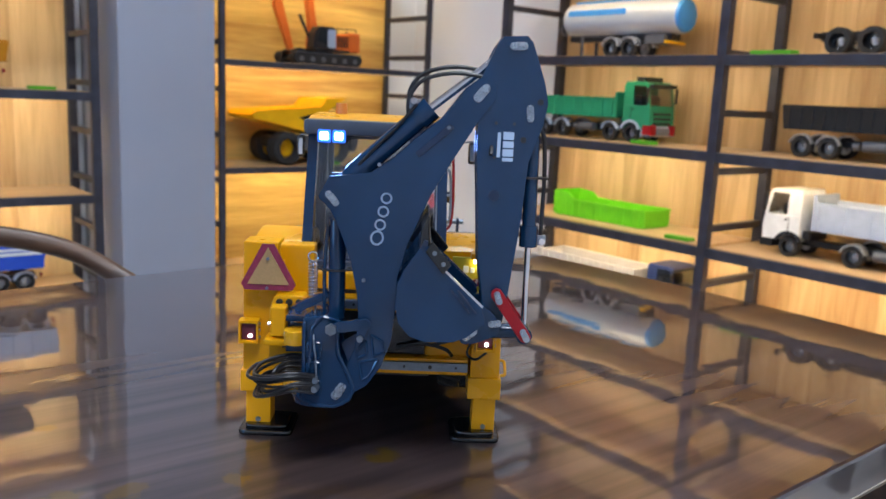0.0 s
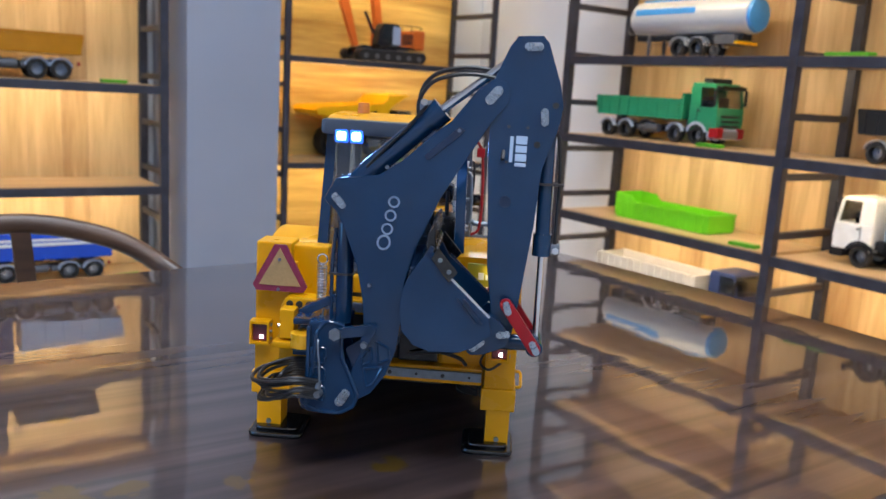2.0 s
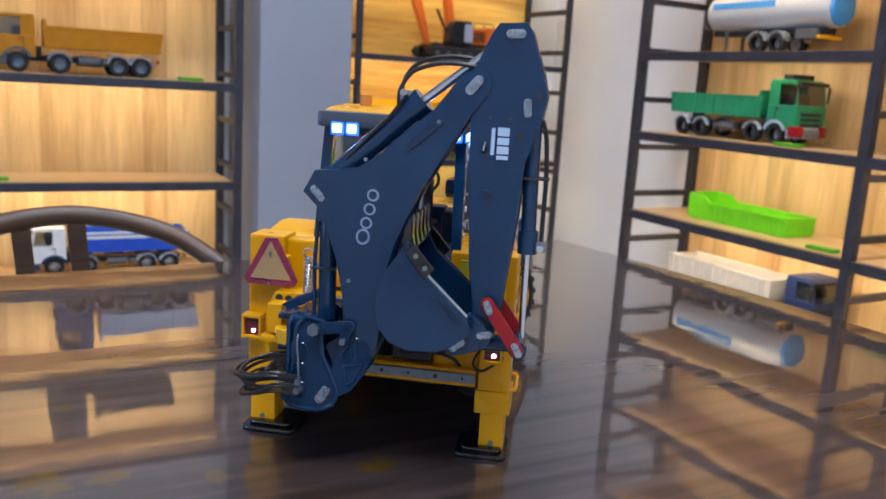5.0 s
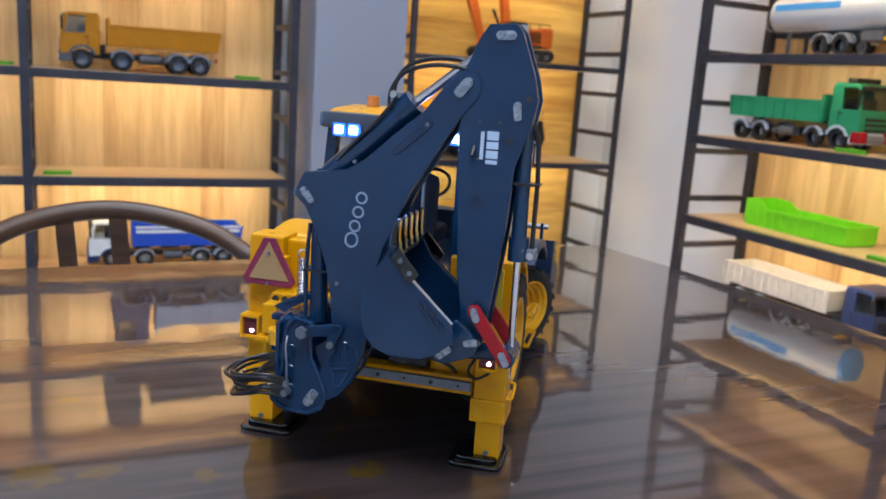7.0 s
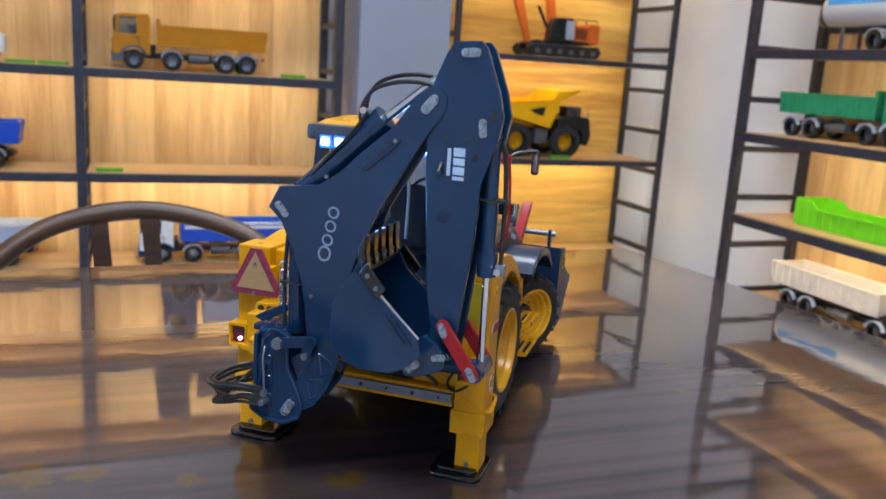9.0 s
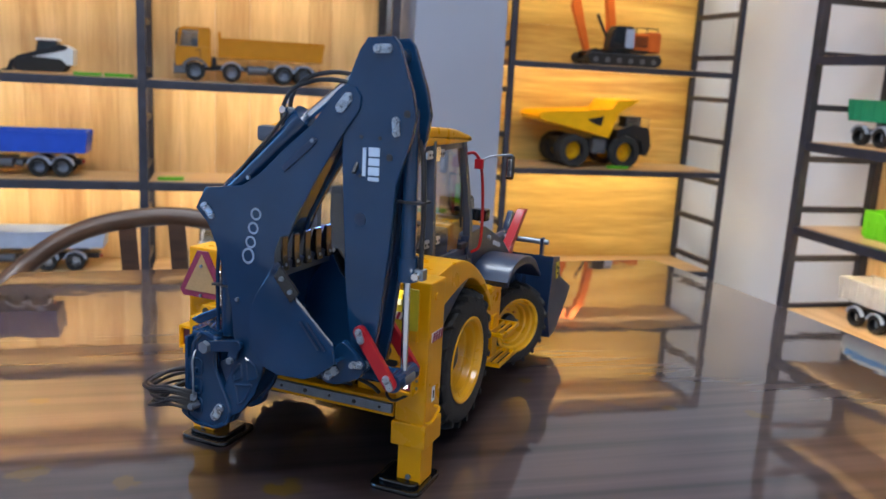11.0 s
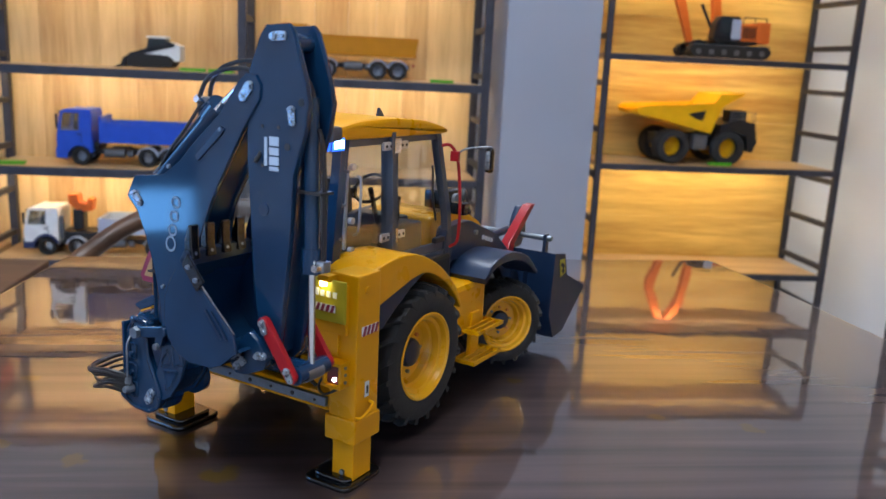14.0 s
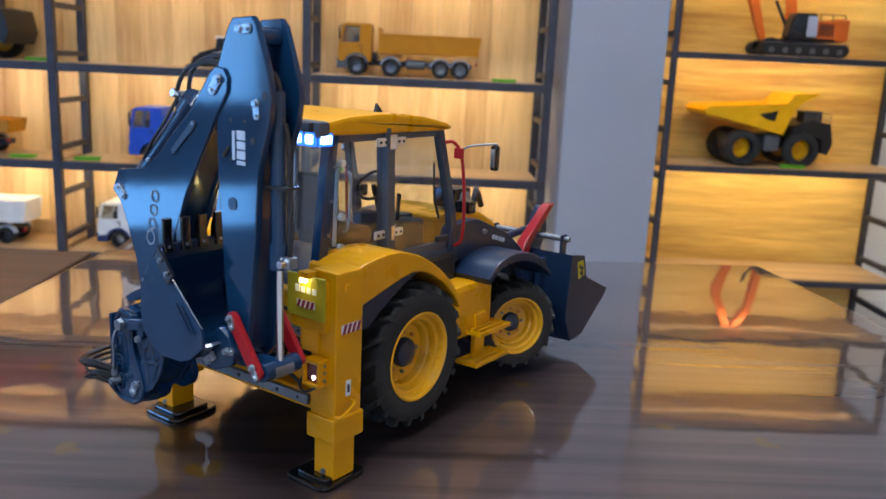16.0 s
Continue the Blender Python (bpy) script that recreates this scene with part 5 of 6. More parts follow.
# wheels
def wheel(name, m, R, W, rim, lugs, mirror, hubmat):
    """Lugged tyre on a dished yellow rim, outer face towards +x."""
    e = P(name, lathe(B(), [(rim * 0.98, -W * 0.46), (rim * 1.05, -W * 0.49), (R * 0.80, -W * 0.52), (R * 0.89, -W * 0.47), (R * 0.91, -W * 0.36), (R * 0.91, W * 0.36), (R * 0.89, W * 0.47), (R * 0.80, W * 0.52), (rim * 1.05, W * 0.49), (rim * 0.98, W * 0.46)], 48, None, False), M_RUB, loader, "black rubber tyre with chevron lugs on a yellow rim")
    e.matrix_basis = m
    bm = B()
    for k in range(lugs):
        for sd in (-1, 1):
            a0 = 2 * math.pi * (k + (0.5 if sd > 0 else 0)) / lugs
            ring = []
            for (x, da, wd) in ((0.02 * W * sd, 0.30, 0.11), (0.30 * W * sd, 0.10, 0.125), (0.50 * W * sd, -0.06, 0.15)):
                for rr in (R * 0.88, R if abs(x) < 0.45 * W else R * 0.955):
                    for sg in (-1, 1):
                        a = a0 + da * 9.0 / lugs * 1.4 + sg * wd * 9.0 / lugs * 0.62
                        ring.append(bm.verts.new((x, rr * math.cos(a), rr * math.sin(a))))
            for q in (0, 4):
                A = ring[q:q + 8]
                bm.faces.new((A[2], A[3], A[7], A[6]))
                bm.faces.new((A[0], A[2], A[6], A[4]))
                bm.faces.new((A[1], A[5], A[7], A[3]))
            bm.faces.new((ring[0], ring[1], ring[3], ring[2]))
            bm.faces.new((ring[8], ring[10], ring[11], ring[9]))
            L0 = bm.verts.new((0.53 * W * sd, R * 0.80 * math.cos(a0 - 0.10 * 9 / lugs), R * 0.80 * math.sin(a0 - 0.10 * 9 / lugs)))
            bm.faces.new((ring[10], ring[11], L0))
            bm.faces.new((ring[8], ring[10], L0))
            bm.faces.new((ring[9], L0, ring[11]))
    P("tread", bm, M_RUB, e, "", False)
    P("rim", lathe(B(), [(rim, W * 0.40), (rim * 1.03, W * 0.50), (rim * 0.99, W * 0.51), (rim * 0.93, W * 0.47), (rim * 0.90, W * 0.36), (rim * 0.82, W * 0.33), (rim * 0.78, W * 0.18), (rim * 0.72, W * 0.15), (rim * 0.66, W * 0.02), (rim * 0.45, W * 0.00), (rim * 0.20, W * 0.02), (rim * 0.20, -W * 0.40), (rim, -W * 0.45)], 40, None, False), M_YEL2, e, "dished yellow rim")
    P("hub", lathe(B(), [(rim * 0.34, 0.0), (rim * 0.34, W * 0.10), (rim * 0.30, W * 0.16), (rim * 0.24, W * 0.18), (rim * 0.10, W * 0.22), (0.0004, W * 0.22)], 20), hubmat, e)
    for k in range(8):
        a = 2 * math.pi * k / 8
        P("wheel_nut", cyl(B(), (W * 0.0, rim * 0.47 * math.cos(a), rim * 0.47 * math.sin(a)), (W * 0.07, rim * 0.47 * math.cos(a), rim * 0.47 * math.sin(a)), rim * 0.05, None, 6), M_AMBER if k % 3 else M_ZINC, e)
    return e


RR, RW = 0.0525, 0.034
wheel("rear_wheel", pose(0.0700, 0.0900, 0.0600), RR, RW, 0.0315, 20, 1, M_BLU2)
wheel("rear_wheel", pose(-0.0700, 0.0900, 0.0600, 0, 0, 180), RR, RW, 0.0315, 20, 1, M_BLU2)
FR, FW = 0.0388, 0.030
wheel("front_wheel", pose(0.0660, 0.2440, 0.0465, 0, 0, -30), FR, FW, 0.0245, 18, 1, M_BLU2)
wheel("front_wheel", pose(-0.0660, 0.2440, 0.0465, 0, 0, 150), FR, FW, 0.0245, 18, 1, M_BLU2)
P("front_axle", cyl(B(), (-0.060, 0.244, 0.0465), (0.060, 0.244, 0.0465), 0.008), M_BLU2)
P("rear_axle", cyl(B(), (-0.060, 0.0905, 0.060), (0.065, 0.0905, 0.060), 0.010), M_BLU2)

# mirrors and rails
for s in (-1, 1):
    x = CW1 if s > 0 else CW0
    rl = P("hand_rail", tube(B(), [(x, 0.158, 0.204), (x + 0.006 * s, 0.163, 0.204), (x + 0.010 * s, 0.168, 0.192), (x + 0.012 * s, 0.171, 0.160), (x + 0.011 * s, 0.172, 0.130), (x + 0.004 * s, 0.172, 0.1225)], 0.0013), M_RED, loader, "dark red hand rail")
    P("mirror_joint", box(B(), x + 0.0050 * s, x + 0.0120 * s, 0.1640, 0.1680, 0.192, 0.200, 0.0008), M_RED, rl)
    ma = P("mirror_arm", tube(B(), [(x + 0.009 * s, 0.167, 0.196), (x + 0.014 * s, 0.171, 0.2015), (x + 0.026 * s, 0.185, 0.2035), (x + 0.029 * s, 0.188, 0.2030)], 0.0008), M_ZINC, loader, "thin mirror arm with a rear-view mirror")
    P("mirror_housing", box(B(), x + 0.0245 * s, x + 0.0315 * s, 0.1835, 0.1895, 0.1830, 0.2030, 0.0029), M_BLACKGLOSS, ma)
    P("mirror_glass", box(B(), x + 0.0262 * s, x + 0.0298 * s, 0.1829, 0.1836, 0.1856, 0.2004, 0.0003), M_CHROME, ma)
    P("work_lamp_front", box(B(), x + 0.000 * s, x + 0.014 * s, 0.176, 0.186, 0.148, 0.158, 0.002), M_BLACKGLOSS, loader)
    for k in range(3):
        P("loader_hose", tube(B(), [(x - 0.006 * s, 0.172 + k * 0.004, 0.126), (x - 0.004 * s, 0.178 + k * 0.004, 0.114), (x - 0.004 * s, 0.186 + k * 0.004, 0.104), (x - 0.008 * s, 0.196 + k * 0.004, 0.100)], 0.0013), M_HOSE, loader)

# ---- model vehicles on the shelves ----


def road_wheel(parent, x, y, z, r, w, side, tyre=M_RUB, rim=M_CHASSIS, name="wheel"):
    """A wheel with its axle along y; side: which way the outer face looks."""
    m = pose(x, y, z, 0, 0, 90 * side)
    e = part(name, lathe(B(), [(r * 0.60, -w / 2), (r * 0.92, -w / 2), (r, -w * 0.36), (r, w * 0.36), (r * 0.92, w / 2), (r * 0.60, w / 2)], 22, None, False), tyre, parent)
    e.matrix_basis = m
    part("rim", lathe(B(), [(r * 0.66, w * 0.46), (r * 0.61, w * 0.52), (r * 0.54, w * 0.40), (r * 0.36, w * 0.36), (r * 0.28, w * 0.50), (r * 0.04, w * 0.52)], 18, None, False), rim, e)
    return e


def truck_cab(t, x0, x1, y0, y1, z0, z1, mat, ax, bumper=None):
    """A forward-control cab that faces -x: shell, glazing, bumper, lamps, mirrors."""
    L, h = x1 - x0, z1 - z0
    zb = z0 + 0.50 * h
    arch = [(ax + 0.042 * math.cos(q), 0.0335 + 0.042 * math.sin(q)) for q in [radians(d) for d in range(24, 157, 12)]]
    low = [(x1, zb), (x1, z0)] + [(min(x1 - 0.003, x), z) for x, z in arch] + [(x0 + 0.02 * L, z0), (x0, z0 + 0.25 * h), (x0 + 0.03 * L, zb)]
    cabm = part("cab", prism(B(), low, y0, y1, "xz", 0.003), mat, t)
    top = [(x0 + 0.13 * L, z1 - 0.09 * h), (x0 + 0.15 * L, z1 - 0.04 * h), (x0 + 0.26 * L, z1), (x1 - 0.004, z1), (x1, z1 - 0.09 * h)]
    part("cab_roof", prism(B(), top, y0 + 0.002, y1 - 0.002, "xz", 0.004), mat, cabm)
    part("cab_back", box(B(), x1 - 0.006, x1, y0 + 0.002, y1 - 0.002, zb, z1 - 0.08 * h), mat, cabm)
    part("seat_row", box(B(), x0 + 0.45 * L, x0 + 0.70 * L, y0 + 0.015, y1 - 0.015, zb, zb + 0.22 * h, 0.006), M_TBLACK, cabm)
    for y, s in ((y0, -1), (y1, 1)):
        ya, yb = (y + 0.001, y + 0.006) if s < 0 else (y - 0.006, y - 0.001)
        yy = (y - 0.0012, y + 0.0004) if s < 0 else (y - 0.0004, y + 0.0012)
        part("corner_post", prism(B(), [(x0 + 0.03 * L, zb), (x0 + 0.12 * L, zb), (x0 + 0.21 * L, z1 - 0.08 * h), (x0 + 0.13 * L, z1 - 0.08 * h)], ya, yb, "xz"), mat, cabm)
        part("rear_quarter", prism(B(), [(x0 + 0.64 * L, zb), (x1, zb), (x1, z1 - 0.08 * h), (x0 + 0.66 * L, z1 - 0.08 * h)], ya, yb, "xz"), mat, cabm)
        pn = part("side_window", prism(B(), [(x0 + 0.12 * L, zb), (x0 + 0.65 * L, zb), (x0 + 0.65 * L, z1 - 0.08 * h), (x0 + 0.21 * L, z1 - 0.08 * h)], (ya + yb) / 2 - 0.0005, (ya + yb) / 2 + 0.0005, "xz"), M_CABGLASS, cabm, "", False)
        pn.visible_shadow = False
        part("door_seam", box(B(), x0 + 0.70 * L, x0 + 0.715 * L, yy[0], yy[1], z0 + 0.1 * h, z0 + 0.48 * h), M_TBLACK, cabm)
        part("door_grip", box(B(), x0 + 0.60 * L, x0 + 0.68 * L, y - 0.003 if s < 0 else y, y if s < 0 else y + 0.003, z0 + 0.40 * h, z0 + 0.43 * h), M_TBLACK, cabm)
        part("mirror", box(B(), x0 + 0.03 * L, x0 + 0.09 * L, y + (-0.016 if s < 0 else 0.006), y + (-0.006 if s < 0 else 0.016), z0 + 0.55 * h, z0 + 0.88 * h, 0.002), M_TBLACK, cabm)
        q = [(ax + 0.049 * math.cos(a), 0.0335 + 0.049 * math.sin(a)) for a in [radians(d) for d in range(20, 161, 14)]]
        q += [(ax + 0.040 * math.cos(a), 0.0335 + 0.040 * math.sin(a)) for a in [radians(d) for d in range(160, 19, -14)]]
        part("arch_trim", prism(B(), q, y - 0.003 if s < 0 else y - 0.006, y + 0.006 if s < 0 else y + 0.003, "xz"), bumper or M_CHASSIS, cabm)
    bm = B()
    obox(bm, (x0 + 0.035 * L, (y0 + y1) / 2, zb), (x0 + 0.135 * L, (y0 + y1) / 2, z1 - 0.09 * h), (y1 - y0) * 0.93, 0.0015, (1, 0, 0))
    pn = part("windscreen", bm, M_CABGLASS, cabm, "", False)
    pn.visible_shadow = False
    for k in range(3):
        part("grille_bar", box(B(), x0 - 0.002, x0 + 0.008, y0 + 0.025, y1 - 0.025, z0 + (0.10 + 0.10 * k) * h, z0 + (0.15 + 0.10 * k) * h, 0.001), M_TBLACK, cabm)
    part("bumper", box(B(), x0 - 0.004, x0 + 0.30 * L, y0 + 0.002, y1 - 0.002, z0 - 0.026, z0 + 0.012, 0.003), bumper or M_CHASSIS, cabm)
    part("visor", box(B(), x0 + 0.08 * L, x0 + 0.22 * L, y0 + 0.004, y1 - 0.004, z1 - 0.016, z1 - 0.008, 0.002), M_TBLACK, cabm)
    for yc in (y0 + 0.02, y1 - 0.02):
        part("headlamp", box(B(), x0 - 0.006, x0 - 0.002, yc - 0.012, yc + 0.012, z0 - 0.018, z0 - 0.004, 0.001), M_WHITE, cabm)
    return cabm


def tipper(m, label, L, cabm, bedm, axles, H=0.185, bed_h=0.075, bed_x=0.30, ribs=0, stripe=None, bumper=None, wid=0.15, rimm=M_CHASSIS, lip=True, fender=M_TGREY, bed_z=0.085):
    """A tipper truck that faces -x, its wheels on z = 0, its length from 0 to L."""
    t = thing("model_truck", m, label, "model truck", "model vehicles on the shelves")
    y0, y1 = -wid / 2, wid / 2
    part("chassis", box(B(), 0.02, L - 0.03, -0.028, 0.028, 0.038, 0.058, 0.002), M_TBLACK, t)
    truck_cab(t, 0.0, 0.125, y0, y1, 0.050, H, cabm, axles[0] * L, bumper)
    bz0, bz1 = bed_z, bed_z + bed_h
    bx0 = bed_x * L if bed_x < 1 else bed_x
    out = [(bx0, bz1 + (0.022 if lip else 0)), (bx0 + 0.008, bz1 + (0.022 if lip else 0)), (bx0 + 0.012, bz1), (L - 0.004, bz1), (L, bz1 - 0.004), (L - 0.012, bz0), (bx0, bz0)]
    bed = part("tipper_body", prism(B(), out, y0 + 0.002, y0 + 0.008, "xz", 0.001), bedm, t)
    part("body_side", prism(B(), out, y1 - 0.008, y1 - 0.002, "xz", 0.001), bedm, bed)
    part("body_floor", box(B(), bx0, L - 0.010, y0 + 0.008, y1 - 0.008, bz0, bz0 + 0.008), bedm, bed)
    part("body_front", box(B(), bx0, bx0 + 0.008, y0 + 0.008, y1 - 0.008, bz0, bz1 + (0.022 if lip else 0), 0.001), bedm, bed)
    part("tailgate", box(B(), L - 0.016, L - 0.008, y0 + 0.008, y1 - 0.008, bz0, bz1 - 0.002, 0.001), bedm, bed)
    for k in range(ribs):
        x = bx0 + 0.02 + (L - bx0 - 0.05) * k / max(1, ribs - 1)
        for y in (y0 - 0.002, y1 - 0.003):
            part("rib", box(B(), x - 0.003, x + 0.003, y, y + 0.005, bz0 + 0.004, bz1 - 0.006, 0.001), bedm, bed)
    for y in (y0 - 0.0015, y1 - 0.0035):
        part("top_edge", box(B(), bx0 + 0.012, L - 0.006, y, y + 0.005, bz1 - 0.008, bz1 + 0.001, 0.001), stripe or bedm, bed)
        if stripe:
            part("colour_band", box(B(), bx0 + 0.014, L - 0.014, y + 0.0003, y + 0.0043, bz1 - 0.026, bz1 - 0.014), stripe, bed)
    r = 0.0335
    for a in axles:
        for s in (-1, 1):
            road_wheel(t, a * L, s * (wid / 2 - 0.018), r, r, 0.030, -s, M_RUB, rimm)
            if a > 0.25:
                arc = [(a * L + 0.040 * math.cos(q), r + 0.040 * math.sin(q)) for q in [radians(d) for d in range(15, 166, 15)]]
                arc += [(a * L + 0.036 * math.cos(q), r + 0.036 * math.sin(q)) for q in [radians(d) for d in range(165, 14, -15)]]
                part("mudguard", prism(B(), arc, s * (wid / 2) - 0.016, s * (wid / 2) + (0.0 if s > 0 else 0.016), "xz") if s > 0 else prism(B(), arc, -wid / 2, -wid / 2 + 0.032, "xz"), fender, t)
    gap = (axles[1] + axles[2]) / 2 * L if len(axles) > 3 else (axles[0] + axles[1]) / 2 * L
    for s in (-1, 1):
        part("fuel_tank", cyl(B(), (gap - 0.035, s * 0.052, 0.046), (gap + 0.035, s * 0.052, 0.046), 0.017, None, 16), M_CHASSIS, t)
        part("air_tank", cyl(B(), (gap + 0.045, s * 0.052, 0.044), (gap + 0.066, s * 0.052, 0.044), 0.012, None, 14), M_CHASSIS, t)
    part("tail_lamp", box(B(), L - 0.020, L - 0.014, y0 + 0.01, y0 + 0.035, 0.05, 0.062, 0.001), M_RED, t)
    part("cab_back_gear", box(B(), 0.127, bx0 - 0.006, y0 + 0.02, y1 - 0.02, 0.058, 0.088, 0.004), M_TBLACK, t)
    if bx0 > 0.165:
        part("exhaust_stack", box(B(), 0.129, 0.142, y0 + 0.006, y0 + 0.024, 0.06, 0.15, 0.004), M_CHASSIS, t)
    return t


ZS = 0.001
# long wall, faces -x
tipper(pose(-0.122, 2.80, 0.95 + ZS), "ochre yellow four-axle model tipper truck on a shelf", 0.535, M_OCHRE, M_OCHRE, (0.13, 0.37, 0.72, 0.86), 0.190, 0.070, 0.28, 0, None, M_CHASSIS, 0.15, M_TGREY)
tipper(pose(-0.905, 2.80, 0.59 + ZS), "bright blue three-axle model tipper truck on a shelf", 0.485, M_TBLUE, M_TBLUE, (0.17, 0.66, 0.82), 0.205, 0.075, 0.31, 0, None, M_TBLUE, 0.15, M_TGREY)
tipper(pose(-0.045, 2.80, LL[0] + ZS) @ Matrix.Diagonal((0.97, 0.92, 0.92, 1)), "white and blue model tipper truck on a low shelf", 0.565, M_TWHITE, M_TBLUE, (0.15, 0.35, 0.72, 0.87), 0.185, 0.080, 0.27, 0, M_TWHITE, M_NAVY, 0.15, M_SILVER)
ct = tipper(pose(-1.04, 2.80, LL[0] + ZS), "white model truck with orange crane and grey body", 0.67, M_TWHITE, M_TGREY, (0.12, 0.28, 0.70, 0.84), 0.180, 0.060, 0.40, 0, None, M_NAVY, 0.15, M_SILVER, False)
cr = part("crane_column", box(B(), 0.165, 0.205, -0.03, 0.03, 0.09, 0.17, 0.006), M_TBLACK, ct)
part("crane_arm", prism(B(), [(0.150, 0.190), (0.150, 0.225), (0.185, 0.228), (0.190, 0.195), (0.215, 0.190), (0.222, 0.215), (0.240, 0.210), (0.236, 0.165), (0.190, 0.160)], -0.028, 0.028, "xz", 0.004), M_ORANGE, cr, "bright orange folded crane arm")
tipper(pose(-1.92, 2.80, LL[0] + ZS), "white model truck with ribbed white body on a shelf", 0.61, M_TWHITE, M_TWHITE, (0.14, 0.33, 0.72, 0.86), 0.18, 0.085, 0.30, 8)
tipper(pose(-1.95, 2.80, 0.59 + ZS), "orange and grey model truck on a shelf", 0.60, M_ORANGE, M_OCHRE, (0.14, 0.66, 0.82), 0.185, 0.05, 0.30)

tipper(pose(0.035, 2.80, LL[3] + ZS), "dark blue model truck with grey tipper body, high shelf", 0.50, M_NAVY, M_TGREY, (0.14, 0.34, 0.70, 0.86), 0.225, 0.085, 0.30, 6)
tipper(pose(-0.955, 2.80, LL[3] + ZS), "white model truck with navy body on high shelf", 0.42, M_TWHITE, M_NAVY, (0.15, 0.66, 0.84), 0.20, 0.095, 0.32, 6)
tipper(pose(0.005, 2.80, LL[4] + ZS), "black model truck with a low body on a high shelf", 0.44, M_TBLACK, M_TBLACK, (0.16, 0.66, 0.84), 0.235, 0.055, 0.36)
tipper(pose(-1.60, 2.80, LL[4] + ZS), "red model truck with a red tipper body on a high shelf", 0.44, M_RED, M_RED, (0.16, 0.66, 0.84), 0.23, 0.11, 0.34)


def skid_loader(m):
    t = thing("model_skid_loader", m, "small black and white tracked model skid loader", "model loader", "model vehicles on the shelves")
    bm = prism(B(), rounded([(0.04, 0.012), (0.04, 0.045), (0.10, 0.055), (0.19, 0.05), (0.21, 0.03), (0.195, 0.006), (0.06, 0.004)], 0.01), -0.055, -0.025, "xz", 0.002)
    part("track", bm, M_RUB, t)
    bm = prism(B(), rounded([(0.04, 0.012), (0.04, 0.045), (0.10, 0.055), (0.19, 0.05), (0.21, 0.03), (0.195, 0.006), (0.06, 0.004)], 0.01), 0.025, 0.055, "xz", 0.002)
    part("track", bm, M_RUB, t)
    b = part("body", prism(B(), rounded([(0.05, 0.03), (0.07, 0.062), (0.13, 0.075), (0.200, 0.100), (0.230, 0.086), (0.228, 0.030)], 0.006), -0.045, 0.045, "xz", 0.003), M_TWHITE, t)
    part("cab", prism(B(), rounded([(0.105, 0.066), (0.115, 0.112), (0.175, 0.112), (0.185, 0.075)], 0.005), -0.035, 0.035, "xz", 0.002), M_TBLACK, b)
    part("cab_glass", prism(B(), rounded([(0.118, 0.078), (0.122, 0.106), (0.168, 0.106), (0.174, 0.080)], 0.004), -0.0362, 0.0362, "xz"), M_TINT, b)
    part("cab_roof", box(B(), 0.108, 0.180, -0.038, 0.038, 0.111, 0.119, 0.003), M_TWHITE, b)
    for y in (-0.05, 0.042):
        part("lift_arm", prism(B(), [(0.02, 0.02), (0.05, 0.055), (0.19, 0.100), (0.215, 0.092), (0.205, 0.082), (0.06, 0.045), (0.035, 0.012)], y, y + 0.008, "xz", 0.001), M_TBLACK, t)
    part("bucket", prism(B(), [(-0.01, 0.002), (0.035, 0.004), (0.042, 0.045), (0.03, 0.04), (0.02, 0.014)], -0.06, 0.06, "xz", 0.002), M_TBLACK, t)


skid_loader(pose(-0.69, 2.79, 0.951))


